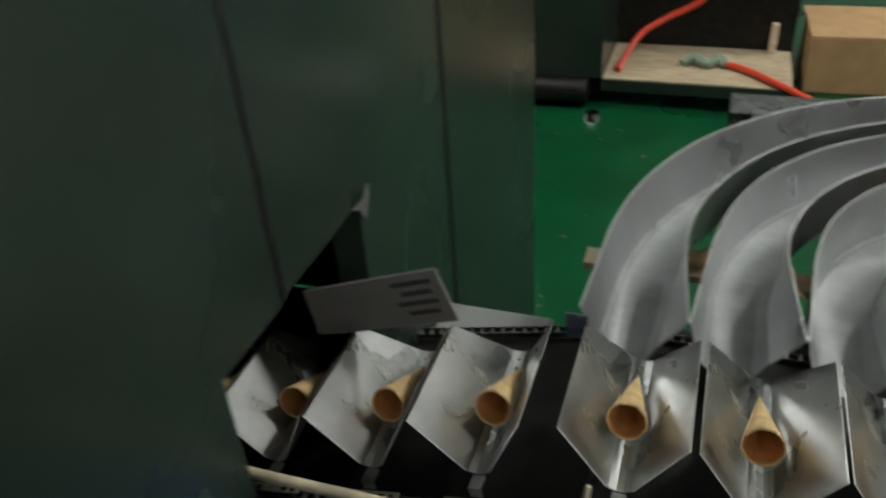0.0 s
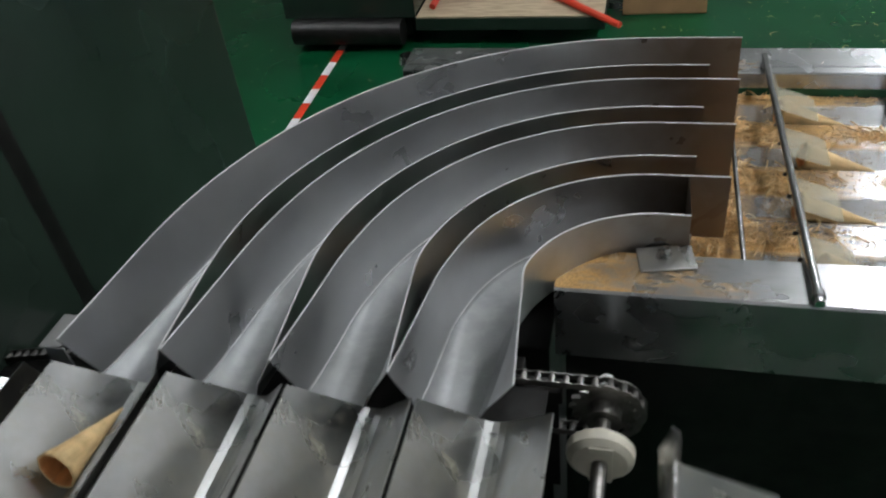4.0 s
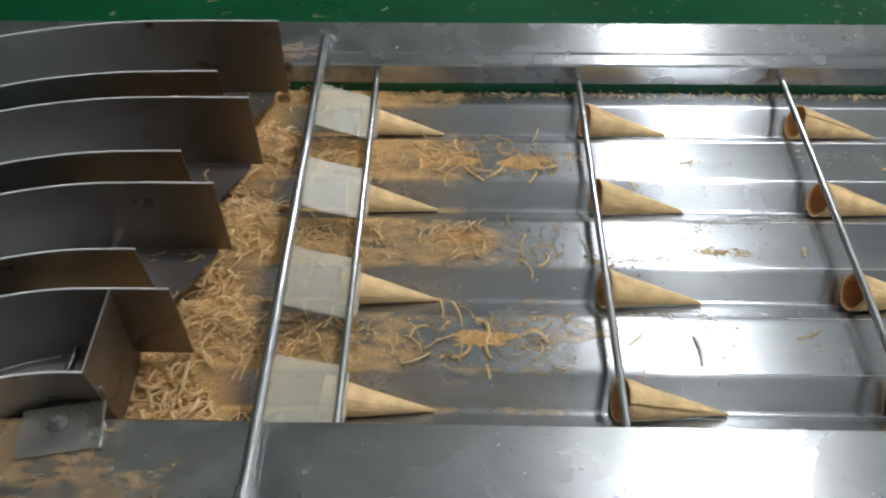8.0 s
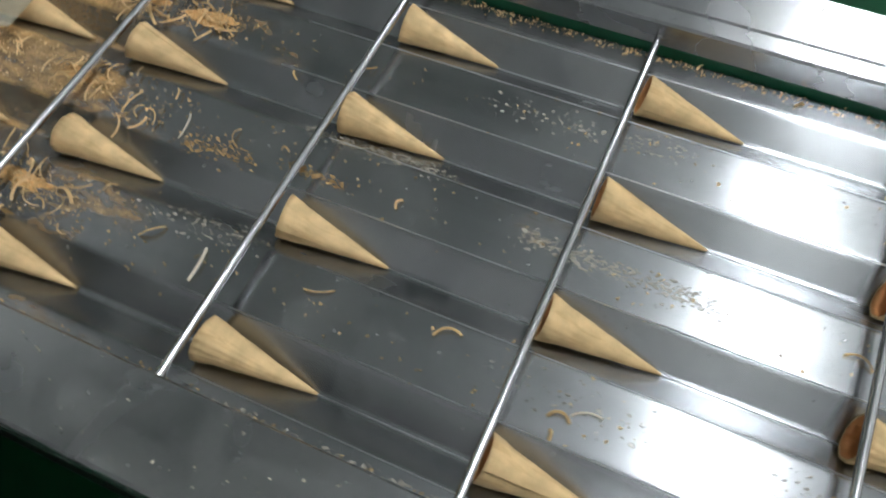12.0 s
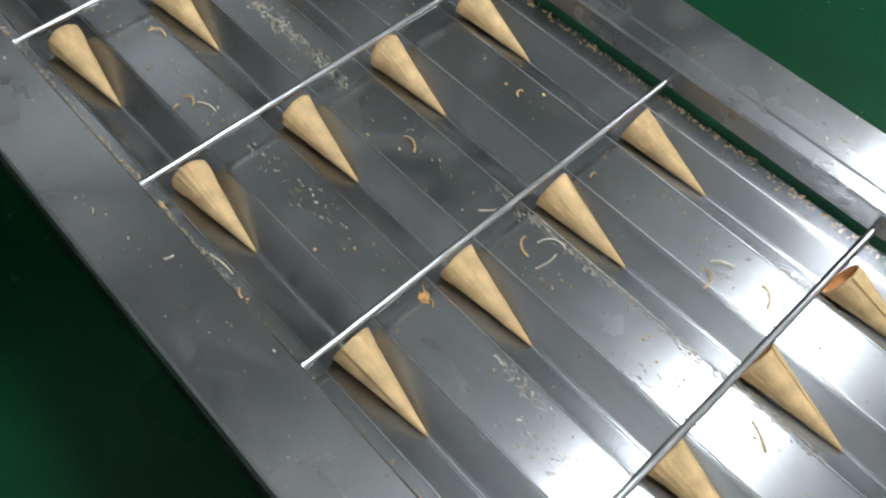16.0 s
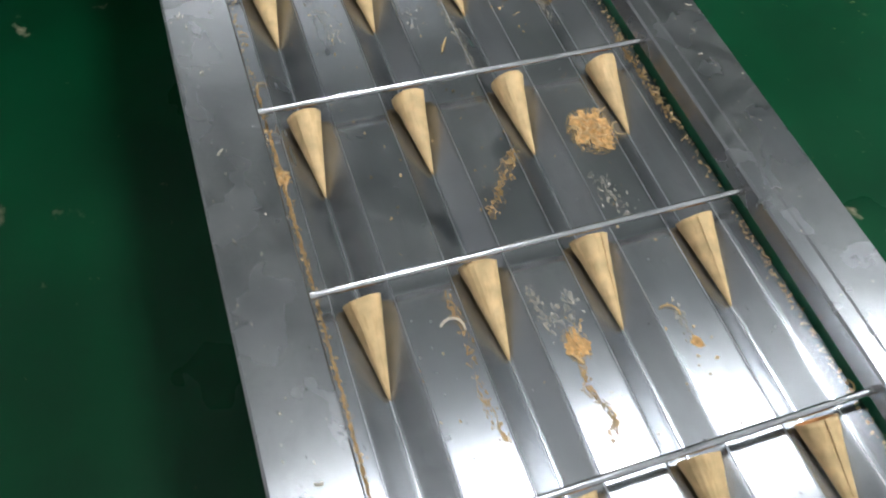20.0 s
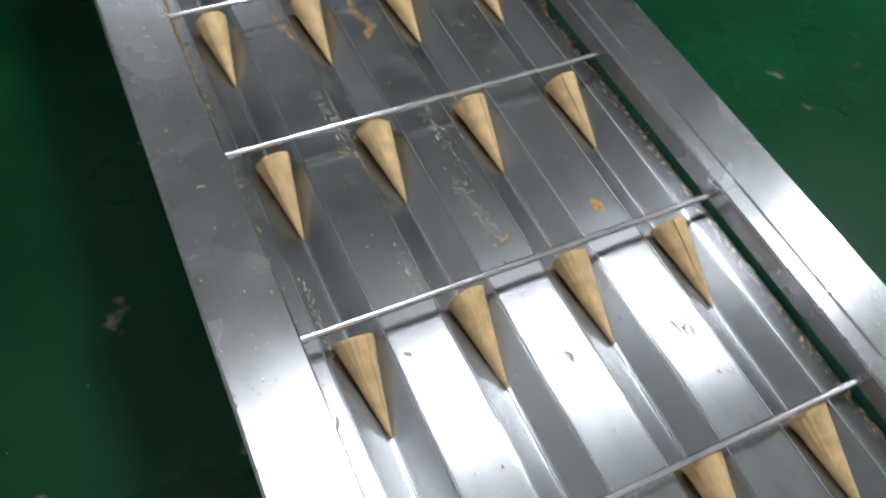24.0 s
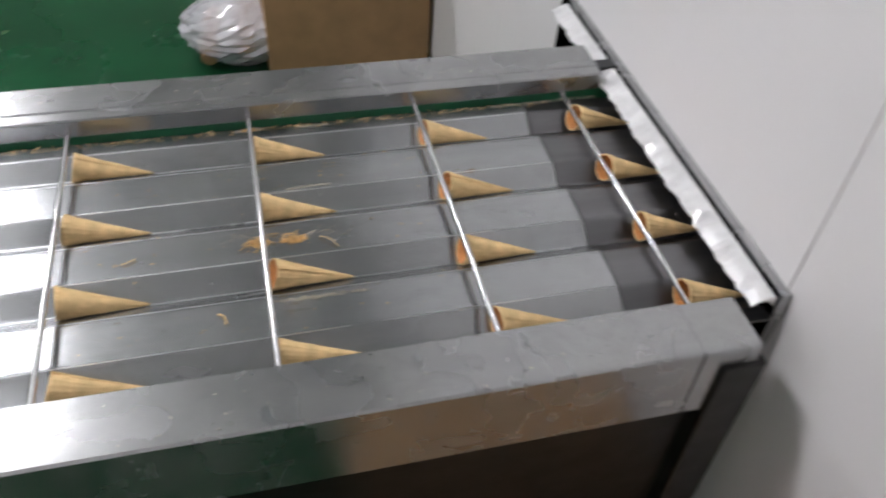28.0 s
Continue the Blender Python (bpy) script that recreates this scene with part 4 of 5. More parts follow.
# ---- machine cabinet and the far side ----
def cabinet():
    c = thing("machine_cabinet", "large dark green enamelled baking machine cabinet", "machine", pose(0, 0, 0))
    z1 = 1.5
    low = FLOOR + 0.08
    part("side_panel", box(-2.40, -2.341, -0.044, 0.575, low, z1, 0.004), CABINET, c)
    part("side_panel", loft([[(x, y, z) for y, z in ((-0.078, low), (-0.078, z1), (-0.5615, z1), (-0.5615, 0.287), (-0.378, 0.287), (-0.378, low))] for x in (-2.372, -2.331)]), CABINET, c)
    part("side_panel", loft([[(x, y, z) for y, z in ((-0.578, 0.287), (-0.578, z1), (-1.8, z1), (-1.8, low), (-0.685, low), (-0.685, 0.287))] for x in (-2.36, -2.326)]), CABINET, c)
    part("seam_strip", box(-2.42, -2.334, -0.0775, -0.0445, low, z1), BLACK, c)
    part("seam_strip", box(-2.42, -2.329, -0.5775, -0.562, 0.287, z1), BLACK, c)
    part("bent_corner", loft([[(-2.33 + d, -0.4, 0.289), (-2.322 + d, -0.383, 0.297), (-2.322 + d, -0.37, 0.31), (-2.326 + d, -0.364, 0.29), (-2.33 + d, -0.372, 0.262), (-2.33 + d, -0.382, 0.28)] for d in (0, 0.003)]), PAPER, c, "pale bent-out corner of the opening")
    part("front_panel", box(-4.2, -2.361, -1.8, -1.76, FLOOR + 0.08, z1, 0.004), CABINET, c)
    part("rear_panel", box(-4.2, -2.402, 0.56, 0.6, FLOOR + 0.08, z1, 0.004), CABINET, c)
    part("back_panel", box(-4.24, -4.201, -1.8, 0.6, FLOOR + 0.08, z1, 0.004), CABINET, c)
    part("roof", box(-4.24, -2.28, -1.8, 0.6, z1 + 0.001, z1 + 0.04, 0.004), CABINET, c)
    part("plinth", box(-4.1, -2.45, -1.7, 0.55, FLOOR, FLOOR + 0.08), BLACK, c)
    # printed board in the opening, behind the troughs
    p = thing("printed_board", "grey printed board leaning behind the troughs", "board", Matrix.Identity(4))
    quad = [Vector(v) for v in ((-2.408, -0.412, 0.168), (-2.23, -0.412, 0.232), (-2.208, -0.404, 0.155), (-2.4, -0.404, 0.092))]
    back = Vector((0, 0.004, 0))
    part("board", loft([quad, [v + back for v in quad]]), PAPER, p)
    for i in range(4):
        o = quad[1].lerp(quad[2], 0.14 + 0.19 * i)
        e = quad[0].lerp(quad[3], 0.14 + 0.19 * i)
        o, e = o.lerp(e, 0.06 + 0.02 * (i % 2)), o.lerp(e, 0.34 - 0.05 * (i % 2))
        d = (quad[2] - quad[1]) * 0.08
        rows = [o, e, e + d, o + d]
        part("print_bar", loft([[v - 0.25 * back for v in rows], [v - 0.05 * back for v in rows]]), INK, p)


def far_side():
    m = thing("second_machine", "dark green machine stand with a work shelf", "machine", pose(-2.05, 2.2, FLOOR))
    part("case", box(-0.95, -0.37, -0.02, 0.6, 0.12, 1.2, 0.004), CABINET, m)
    part("plinth", box(-0.93, -0.4, 0.02, 0.55, 0.03, 0.12), BLACK, m)
    part("foot", rod((-0.38, -0.17, 0.0), (-0.38, -0.17, 0.03), 0.04, 0.03), ROD, m)
    part("shelf", box(-0.37, 0.4, -0.03, 0.6, 0.07, 0.12, 0.003), CABINET, m)
    part("back_plate", box(-0.37, 0.4, 0.42, 0.46, 0.12, 0.55), BLACK, m)
    part("shelf_board", box(-0.365, 0.395, -0.025, 0.41, 0.121, 0.127), WOOD, m, "dusty wooden shelf board")
    part("motor", rod((-0.9, -0.05, 0.075), (-0.42, -0.05, 0.075), 0.055, seg=20), BLACK, m, "black drum motor under the case", True)
    part("shelf_post", box(0.3, 0.33, 0.36, 0.39, 0.127, 0.26, 0.002), PINE, m, "pale wooden post")
    rag = thing("rag", "crumpled pale green rag on the shelf board", "rag", pose(-2.02, 2.36, FLOOR + 0.128))
    part("cloth", hose([(-0.08, 0.0, 0.012), (-0.03, 0.03, 0.03), (0.02, -0.01, 0.02), (0.07, 0.03, 0.03), (0.1, 0.0, 0.012)], 0.02, 7), RAG, rag, "", True)
    h = thing("red_hose", "red rubber hose trailing over the shelf", "hose", pose(-2.05, 2.2, FLOOR))
    part("hose", hose([(0.05, 0.38, 0.42), (-0.02, 0.36, 0.34), (-0.14, 0.3, 0.29), (-0.24, 0.22, 0.24), (-0.29, 0.12, 0.17), (-0.31, 0.04, 0.142)], 0.014), RED, h, "", True)
    h2 = thing("red_hose", "red rubber hose lying on the shelf edge", "hose", pose(-2.05, 2.2, FLOOR))
    part("hose", hose([(0.08, 0.2, 0.14), (0.2, 0.12, 0.145), (0.32, 0.0, 0.142), (0.46, -0.1, 0.12)], 0.014), RED, h2, "", True)
    for x, y, w, d, z, hh, rz in ((-1.43, 2.62, 0.34, 0.3, 0.0, 0.24, 2), ):
        carton(x, y, w, d, hh, rz)
    carton(2.06, -0.57, 0.5, 0.4, 0.3, 2)
    carton(2.05, 1.98, 0.54, 0.42, 0.3, 3)
    carton(2.09, 2.0, 0.44, 0.36, 0.2, 5, True, FLOOR + 0.309)
    b = thing("bag_of_cones", "crinkled clear plastic bag of pale paper sleeves", "bag", pose(1.72, 1.92, FLOOR))
    rng = random.Random(2)
    secs = []
    for k in range(18):
        u = k / 17
        r = 0.2 * (math.sin(math.pi * min(max(u, 0.06), 0.97)) ** 0.4)
        secs.append([(r * math.cos(a) * (1 + 0.07 * rng.uniform(-1, 1)), 0.8 * r * math.sin(a) * (1 + 0.07 * rng.uniform(-1, 1)), 0.21 * u) for a in [2 * math.pi * j / 34 for j in range(34)]])
    part("skin", loft(secs), BAG, b, "crinkled clear plastic film")
    for i in range(5):
        x = -0.12 + 0.06 * i
        part("sleeve", rod((x, -0.11, 0.05 + 0.03 * (i % 2)), (x + 0.03, 0.1, 0.1 + 0.02 * (i % 3)), 0.026, 0.034, 14), WHITE if i % 2 else CARD, b, "", True)

    bl = thing("blue_crate", "pale blue plastic stool leg on the floor", "stool", pose(-0.27, 2.4, FLOOR))
    for dx, dy in ((-0.12, -0.12), (0.16, -0.12), (0.16, 0.18), (-0.12, 0.18)):
        part("leg", rod((dx * 1.15, dy * 1.15, 0), (dx, dy, 0.36), 0.028, 0.024, 10), CYAN, bl)
    part("seat", box(-0.18, 0.22, -0.18, 0.24, 0.36, 0.39, 0.01), CYAN, bl)
    tp = thing("warning_tape", "red and white striped barrier tape on the floor", "tape", pose(0, 0, 0))
    p0, p1 = Vector((-2.735, 1.22, FLOOR + 0.004)), Vector((-2.755, 2.24, FLOOR + 0.004))
    for i in range(9):
        a, bb = p0.lerp(p1, i / 9), p0.lerp(p1, (i + 1) / 9)
        part("stripe", loft([[(q.x - 0.016, q.y, q.z - 0.003), (q.x + 0.016, q.y, q.z - 0.003), (q.x + 0.016, q.y, q.z), (q.x - 0.016, q.y, q.z)] for q in (a, bb)]), RED if i % 2 else WHITE, tp)


def carton(x, y, w, d, h, rz, opened=False, base=FLOOR):
    c = thing("carton", "brown cardboard box with open flaps on another box" if opened else "closed plain brown cardboard box on the floor", "box", pose(x, y, base, 0, 0, rz))
    part("bottom", box(-w / 2, w / 2, -d / 2, d / 2, 0, 0.006), CARD, c)
    for s in (-1, 1):
        part("side", box(-w / 2, w / 2, s * d / 2 - 0.003, s * d / 2 + 0.003, 0.006, h), CARD, c)
        part("end", box(s * (w / 2 - 0.003) - 0.003, s * (w / 2 - 0.003) + 0.003, -d / 2 + 0.004, d / 2 - 0.004, 0.006, h), CARD, c)
        bm = box(-w / 2, w / 2, 0, d * 0.45, -0.003, 0.003)
        bmesh.ops.transform(bm, matrix=pose(0, s * d / 2, h, (20 if opened else 0), 0, 0) if s > 0 else pose(0, s * d / 2, h, 0, 0, 180) @ pose(0, 0, 0, (25 if opened else 180 - 3), 0, 0), verts=bm.verts)
        part("flap", bm, CARD, c)
    if not opened:
        part("lid", box(-w / 2, w / 2, -d / 2, d / 2, h + 0.004, h + 0.009), CARD, c)


# ---- crumbs ----
def crumbs():
    def heap(name, label, seed, n_strip, n_grain, place, size=(0.012, 0.035), up=0.006, width=0.0009, stuff=None, grain=(0.0008, 0.0025)):
        rng = random.Random(seed)
        bm = bmesh.new()
        strips(bm, rng, n_strip, place, size, width, up)
        grains(bm, rng, n_grain, place, grain)
        tagged(part(name, bm, stuff or SHAVING), label, "crumbs", kind="stuff")

    def outlet(rng):
        x = -1.5 + 0.24 * rng.random() ** 0.8
        y = rng.uniform(-0.045, 0.445)
        if x > -1.36:
            c = rng.choice((-0.04, 0.065, 0.195, 0.325, 0.438))
            y = c + rng.uniform(-0.026, 0.026) if 0 < c < 0.4 else c + rng.uniform(-0.006, 0.006)
        return x, y, bed_z(y) + rng.uniform(0, 0.01) * (1 if x < -1.33 else 0.4)
    heap("wafer_shavings", "thick litter of curled wafer shavings under the chutes", 1, 640, 4500, outlet, (0.014, 0.036), 0.004, 0.0009)

    def ridges(rng):
        x = -1.3 + 0.3 * rng.random() ** 1.6
        c = rng.choice((0.065, 0.195, 0.325))
        y = c + rng.uniform(-0.028, 0.028)
        return x, y, bed_z(y) + rng.uniform(0, 0.004)
    heap("wafer_shavings", "curled wafer shavings strewn between the lanes", 2, 130, 1800, ridges, (0.014, 0.034), 0.003, 0.0009)

    def far_edge(rng):
        return -1.5 + 3.7 * rng.random() ** 1.6, 0.446 + rng.gauss(0, 0.003), 0.022
    heap("wafer_crumbs", "line of wafer crumbs along the far edge of the bed", 3, 40, 2600, far_edge, (0.005, 0.014), 0.002)

    def near_edge(rng):
        return -1.2 + 3.2 * rng.random(), -0.045 + rng.gauss(0, 0.003), 0.022
    heap("wafer_crumbs", "thin line of crumbs along the near rail", 4, 20, 1100, near_edge, (0.006, 0.016))

    def dust(rng):
        x = -1.0 + 3.0 * rng.random() ** 1.5
        y = rng.choice((0.065, 0.195, 0.325)) + rng.gauss(0, 0.02)
        return x, y, bed_z(y)
    heap("wafer_crumbs", "scattered fine wafer crumbs on the bed", 6, 25, 900, dust, (0.008, 0.03))
    def mound(x, y, r, high, seed, stretch=1.0):
        """A low uneven heap of crushed wafer with a ragged outline."""
        bm, rings, n = bmesh.new(), 12, 72
        rows = []
        for k in range(rings):
            u = (k + 1) / rings
            row = []
            for j in range(n):
                a = 2 * math.pi * j / n
                w = r * u * (1 + 0.5 * noise.noise((1.6 * math.cos(a) + seed, 1.6 * math.sin(a), 0.3)) + u * 0.3 * noise.noise((4 * math.cos(a), 4 * math.sin(a), seed)) + u * 0.25 * noise.noise((14 * math.cos(a), 14 * math.sin(a), seed)))
                px, py = x + stretch * w * math.cos(a), y + w * math.sin(a)
                h = high * (1 - u ** 2.0) * (0.65 + 0.7 * noise.noise((px * 130, py * 130, seed)) + 0.8 * noise.noise((px * 420, py * 420, seed)))
                row.append(bm.verts.new((px, py, bed_z(py) + max(0.0003, h))))
            rows.append(row)
        mid = bm.verts.new((x, y, bed_z(y) + high))
        for j in range(n):
            bm.faces.new((mid, rows[0][j], rows[0][(j + 1) % n]))
            for a, b in zip(rows, rows[1:]):
                bm.faces.new((a[j], b[j], b[(j + 1) % n], a[(j + 1) % n]))
        return bm

    def smear(bm, rng, path, wide, count, size=(0.0006, 0.0034)):
        """Flat dried flakes strewn along a line of points, longest along the lane."""
        for _ in range(count):
            i = rng.randrange(len(path) - 1)
            u = rng.random()
            px = path[i][0] + (path[i + 1][0] - path[i][0]) * u + rng.gauss(0, wide)
            py = path[i][1] + (path[i + 1][1] - path[i][1]) * u + rng.gauss(0, wide * 0.55)
            ln, a0 = rng.uniform(*size) * rng.random(), rng.uniform(-0.35, 0.35)
            wd = ln * rng.uniform(0.2, 0.55)
            ring, lid = [], []
            for k in range(6):
                a = math.pi * k / 3
                qx, qy = ln * math.cos(a) * rng.uniform(0.7, 1.2), wd * math.sin(a) * rng.uniform(0.6, 1.3)
                vx, vy = px + qx * math.cos(a0) - qy * math.sin(a0), py + qx * math.sin(a0) + qy * math.cos(a0)
                z = bed_z(vy)
                ring.append(bm.verts.new((vx, vy, z)))
                lid.append(bm.verts.new((vx, vy, z + 0.0007)))
            bm.faces.new(lid)
            for k in range(6):
                bm.faces.new((ring[k], ring[(k + 1) % 6], lid[(k + 1) % 6], lid[k]))
        return bm

    # path, spread, flakes, crumbs, colour: dried smears of batter and flour along the lanes
    smears = ((((0.295, 0.229), (0.332, 0.2), (0.378, 0.168)), 0.006, 70, 160, CRUST), (((0.36, 0.31), (0.41, 0.318)), 0.012, 40, 20, SMEAR),
              (((0.465, 0.086), (0.501, 0.092), (0.571, 0.085), (0.632, 0.091)), 0.005, 70, 90, CRUST), (((0.48, 0.175), (0.526, 0.176), (0.5, 0.213), (0.552, 0.197)), 0.007, 90, 120, SMEAR),
              (((0.552, 0.197), (0.601, 0.188), (0.637, 0.202), (0.656, 0.187)), 0.004, 70, 140, CRUST), (((0.54, 0.318), (0.575, 0.318)), 0.007, 30, 20, SMEAR),
              (((0.12, -0.044), (0.37, -0.043), (0.66, -0.046)), 0.0018, 260, 700, CRUST), (((-0.24, 0.223), (-0.1, 0.225), (0.02, 0.226), (0.15, 0.231)), 0.006, 170, 200, SMEAR),
              (((-0.1, 0.092), (-0.03, 0.086)), 0.008, 35, 20, SMEAR), (((-0.05, 0.05), (0.07, 0.078)), 0.012, 40, 20, SMEAR), (((0.0, 0.364), (0.08, 0.369)), 0.008, 30, 20, SMEAR),
              (((-0.02, 0.17), (0.06, 0.18)), 0.014, 22, 10, SMEAR), (((0.14, 0.437), (0.3, 0.441)), 0.005, 60, 120, CRUST), (((0.93, 0.19), (1.02, 0.2)), 0.01, 60, 20, SMEAR),
              (((1.0, 0.085), (1.05, 0.09)), 0.01, 24, 10, SMEAR), (((0.99, -0.022), (1.09, -0.022)), 0.005, 40, 20, SMEAR), (((0.76, 0.09), (0.86, 0.096)), 0.01, 50, 20, SMEAR),
              (((0.8, 0.2), (0.9, 0.21)), 0.012, 40, 20, SMEAR), (((1.72, 0.088), (1.83, 0.087)), 0.003, 60, 30, SMEAR), (((1.66, 0.21), (1.83, 0.2)), 0.008, 26, 20, SMEAR),
              (((1.75, 0.298), (1.81, 0.3)), 0.003, 20, 10, SMEAR), (((1.69, 0.446), (1.73, 0.446)), 0.003, 30, 40, SMEAR), (((1.78, 0.443), (1.83, 0.443)), 0.002, 24, 20, SMEAR), (((2.1, 0.447), (2.28, 0.449)), 0.003, 50, 40, SMEAR),
              (((1.19, 0.32), (1.21, 0.34)), 0.004, 20, 10, CRUST), (((-0.86, 0.185), (-0.8, 0.182)), 0.006, 40, 20, CRUST), (((-0.97, 0.171), (-0.9, 0.175)), 0.01, 50, 40, CRUST),
              (((-0.86, 0.232), (-0.72, 0.236)), 0.012, 90, 40, SMEAR), (((-0.62, 0.2), (-0.45, 0.196)), 0.009, 130, 60, SMEAR), (((-0.95, 0.09), (-0.85, 0.1)), 0.014, 40, 30, SMEAR),
              (((-0.7, 0.33), (-0.5, 0.34)), 0.014, 40, 10, SMEAR), (((-0.6, 0.07), (-0.3, 0.075)), 0.016, 40, 10, SMEAR), (((-0.8, -0.043), (-0.3, -0.042)), 0.004, 90, 120, SMEAR))
    for i, (path, wide, ns, ng, stuff) in enumerate(smears):
        rng = random.Random(60 + i)
        bm = smear(bmesh.new(), rng, path, wide, ns * 5)

        def near(rng, path=path, wide=wide):
            k, u = rng.randrange(len(path) - 1), rng.random()
            py = path[k][1] + (path[k + 1][1] - path[k][1]) * u + rng.gauss(0, wide * 0.6)
            return path[k][0] + (path[k + 1][0] - path[k][0]) * u + rng.gauss(0, wide), py, bed_z(py)
        grains(bm, rng, ng, near, (0.0004, 0.0014))
        tagged(part("dried_smear", bm, stuff), "dried pale streak of flour and wafer crumbs on steel", "crumbs", kind="stuff")
    # place, size, height, stretch, shavings, crumbs: small heaps
    for i, (x, y, r, high, stretch, ns, ng) in enumerate(((0.289, 0.335, 0.024, 0.0045, 1.2, 30, 1500), (0.263, -0.043, 0.008, 0.003, 1.3, 3, 160), (0.552, 0.197, 0.011, 0.0022, 1.5, 3, 260),
                                                          (0.586, 0.321, 0.006, 0.003, 1.1, 0, 20), (1.705, 0.196, 0.009, 0.004, 1.5, 6, 260), (1.75, 0.195, 0.007, 0.003, 2.2, 6, 240),
                                                          (1.021, 0.33, 0.007, 0.002, 1.3, 0, 30), (1.71, 0.447, 0.006, 0.003, 1.6, 0, 30), (-0.19, 0.083, 0.005, 0.0025, 1.2, 2, 20),
                                                          (-1.352, 0.355, 0.03, 0.006, 0.8, 90, 700), (-1.362, 0.25, 0.032, 0.007, 0.9, 110, 900), (-1.37, 0.125, 0.032, 0.006, 0.9, 100, 800), (-1.392, 0.0, 0.034, 0.007, 1.0, 110, 900),
                                                          (-1.13, 0.327, 0.015, 0.002, 2.4, 20, 500), (-1.03, 0.322, 0.011, 0.001, 2.6, 5, 500), (-1.11, 0.2, 0.009, 0.0012, 3.0, 14, 400), (-1.085, 0.07, 0.009, 0.0009, 3.2, 5, 450))):
        rng = random.Random(120 + i)
        h = thing("crumb_heap", "small golden heap of crushed wafer on steel", "crumbs", pose(0, 0, 0), kind="stuff")
        part("mass", mound(x, y, r, high, i * 3.7 + 0.4, stretch), DUST, h)

        def close(rng, x=x, y=y, r=r, high=high, stretch=stretch):
            a, d = rng.uniform(0, 6.28), r * 1.35 * rng.random() ** 0.6
            py = y + d * math.sin(a)
            return x + stretch * d * math.cos(a), py, bed_z(py) + high * max(0, 1 - d / r) * 0.7
        bm = strips(bmesh.new(), rng, ns, close, (0.008, 0.02) if x > -0.5 else (0.014, 0.034), 0.0009 if x > -0.5 else 0.0013, 0.003 if x > -0.5 else 0.007)
        part("crumbs", grains(bm, rng, ng, close, (0.0004, 0.0015)), SHAVING, h)
    # single curls of wafer
    for i, (x, y, ln, a) in enumerate(((-0.226, 0.189, 0.03, 1.2), (-0.141, 0.182, 0.028, 0.4), (-0.012, 0.327, 0.022, 0.9), (-0.328, -0.035, 0.028, 0.2), (-0.53, 0.06, 0.024, 2.0), (0.505, 0.093, 0.03, 0.6),
                                       (1.785, 0.192, 0.03, 0.2), (-0.88, 0.075, 0.034, 0.3), (-0.98, 0.2, 0.03, 0.1), (-0.16, 0.205, 0.03, 1.6), (1.19, 0.2, 0.014, 0.1))):
        rng = random.Random(90 + i)
        bm = bmesh.new()
        strips(bm, rng, 1, lambda r, x=x, y=y: (x, y, bed_z(y)), (ln, ln * 1.2), 0.0011, 0.004)
        tagged(part("wafer_curl", bm, FLAKE if x < 1 else SHAVING), "single thin curl of pale wafer on the bed", "wafer curl", "wafer curls")

    def scuffs(rng):
        return rng.uniform(-1.1, 2.1), rng.uniform(-0.128, -0.06), 0.08
    heap("rail_specks", "pale specks and flakes on the near rail", 39, 14, 260, scuffs, (0.004, 0.012), 0.001, 0.0007, FLAKE, (0.0006, 0.002))

    def far_specks(rng):
        return rng.uniform(-1.3, 2.1), rng.uniform(0.462, 0.535), 0.067
    heap("rail_specks", "pale specks and flakes on the far rail", 38, 10, 220, far_specks, (0.004, 0.012), 0.001, 0.0007, FLAKE, (0.0006, 0.002))

    def on_plank(rng):
        return rng.uniform(-2.1, -1.6), rng.uniform(-0.036, 0.006), 0.004
    heap("wafer_crumbs", "wafer crumbs and shavings on the plank", 43, 60, 700, on_plank, (0.01, 0.03), 0.004, 0.001)

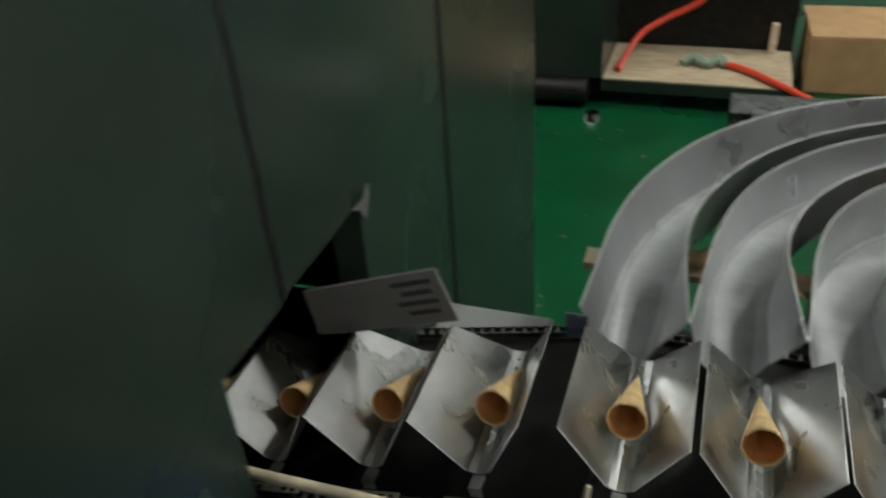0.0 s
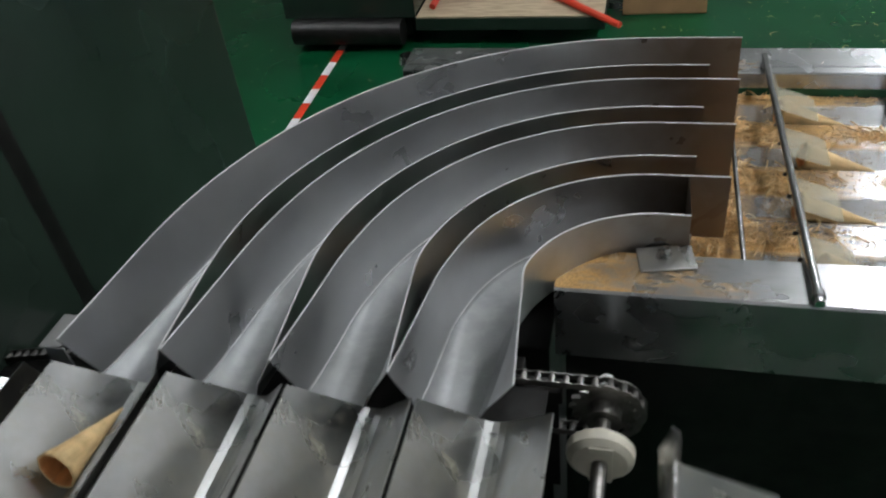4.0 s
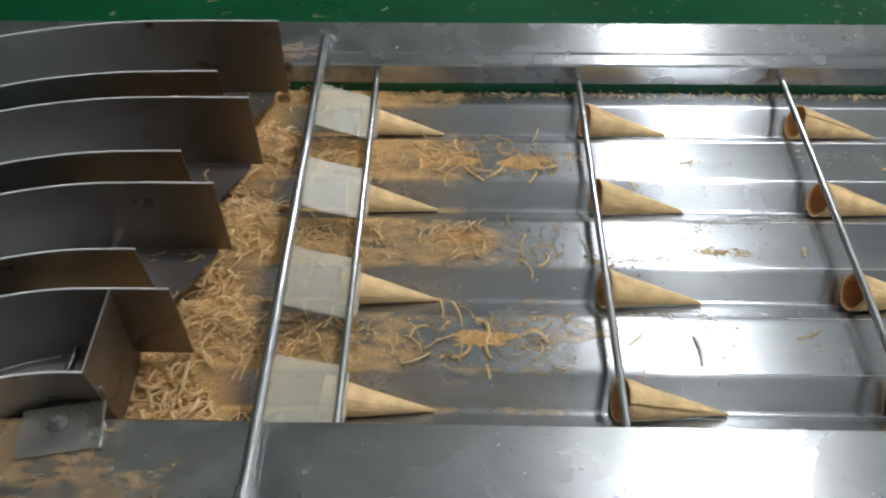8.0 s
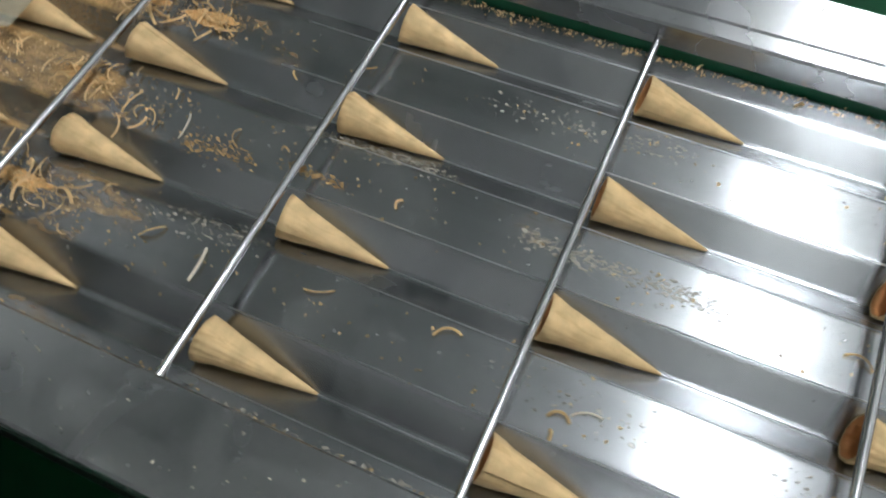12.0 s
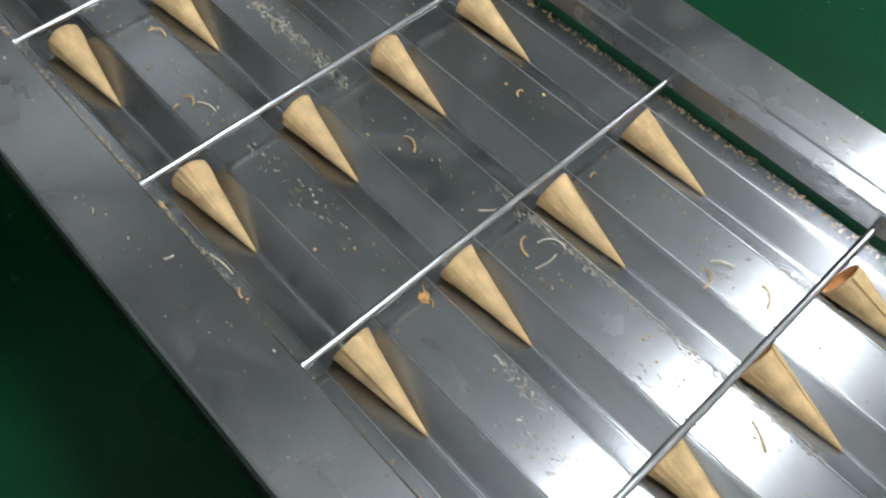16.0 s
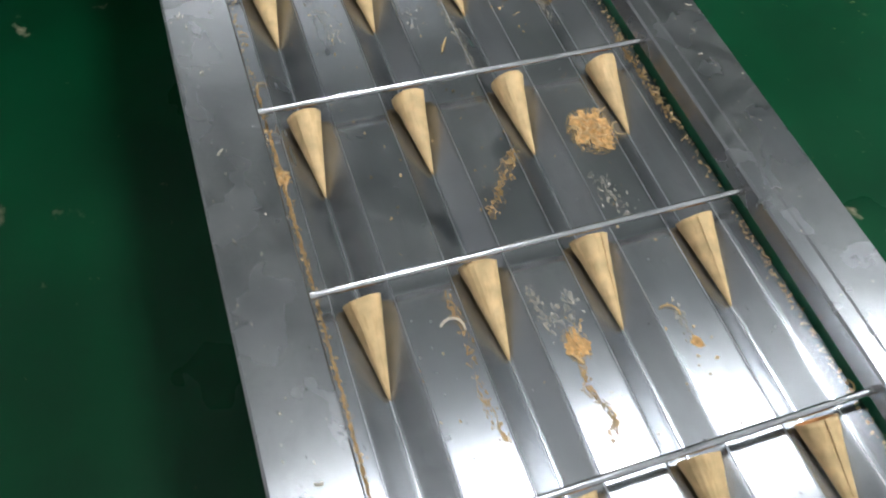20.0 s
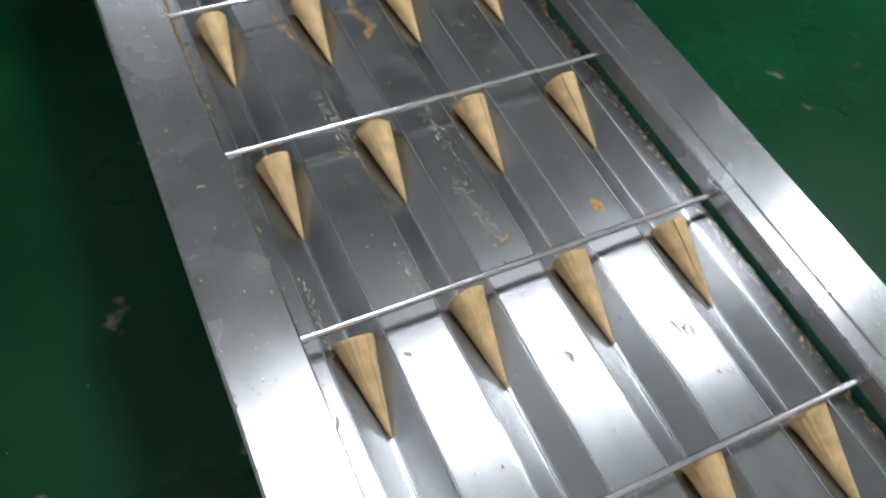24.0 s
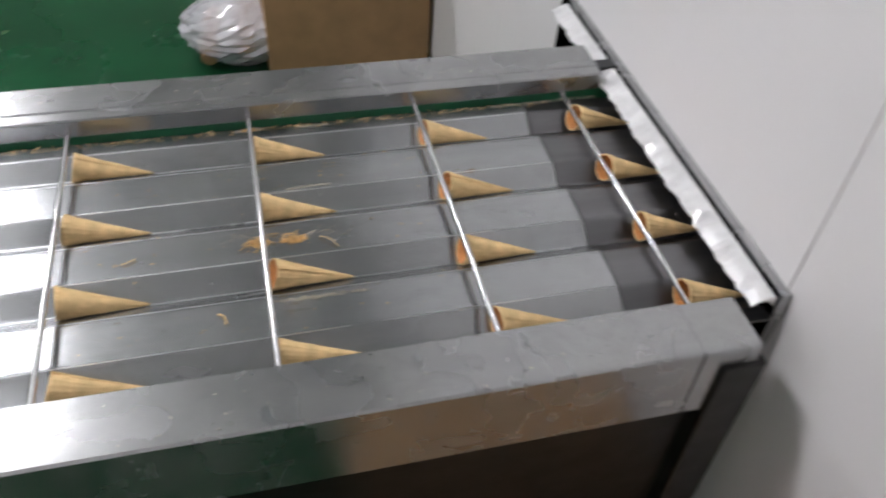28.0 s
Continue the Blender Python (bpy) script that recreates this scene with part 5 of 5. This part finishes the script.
    # broken shells of cones that fell between the chutes
    for i, (x, y, z, turn, tip) in enumerate(((-1.814, 0.004, 0.02, -88, 22), (-1.99, -0.012, 0.012, 12, 0), (-1.69, -0.004, 0.015, -70, 12))):
        rng = random.Random(60 + i)
        rows = []
        for k in range(9):
            u = 0.35 + 0.65 * k / 8
            a0, a1 = 0.5 + rng.uniform(-0.12, 0.12), 2.5 + rng.uniform(-0.2, 0.2)
            rows.append([(a0 + (a1 - a0) * j / 10, 0.029 * u, 0.095 * (u - 0.35) + (rng.uniform(-0.004, 0.004) if k == 8 else 0)) for j in range(11)])
        bm = bmesh.new()
        skins = [[[bm.verts.new((d, (r - th) * math.cos(a), (r - th) * math.sin(a) - 0.012)) for a, r, d in row] for row in rows] for th in (0, 0.0022)]
        for k in range(8):
            for j in range(10):
                for skin, flip in zip(skins, (1, -1)):
                    bm.faces.new((skin[k][j], skin[k][j + 1], skin[k + 1][j + 1], skin[k + 1][j])[::flip])
            for j in (0, 10):
                bm.faces.new((skins[0][k][j], skins[0][k + 1][j], skins[1][k + 1][j], skins[1][k][j]))
        for k in (0, 8):
            for j in range(10):
                bm.faces.new((skins[0][k][j], skins[0][k][j + 1], skins[1][k][j + 1], skins[1][k][j]))
        bmesh.ops.recalc_face_normals(bm, faces=bm.faces)
        shard = part("wafer_shard", bm, WAFER, None, "", True)
        shard.matrix_basis = pose(x, y, z, 0, tip, turn)
        tagged(shard, "broken golden piece of a wafer cone on the plank", "wafer piece", "wafer pieces")

    def floor_bits(rng):
        return rng.uniform(-1.9, 0.2), rng.uniform(1.7, 3.0), FLOOR
    heap("floor_crumbs", "pale crumbs and bits on the green floor", 40, 60, 1500, floor_bits, (0.01, 0.04))

    def floor_near(rng):
        return rng.uniform(-1.5, 2.3), rng.uniform(-1.6, 2.2), FLOOR
    heap("floor_crumbs", "few pale crumbs on the green floor", 41, 14, 260, floor_near, (0.006, 0.014))


room()
conveyor()
flap_bar()
chutes()
MOVED = bars_and_cones()
MOVED += troughs()
air_line()
cabinet()
far_side()
crumbs()


def motions():
    for ob, rows in MOVED:
        walk(ob, rows)


motions()
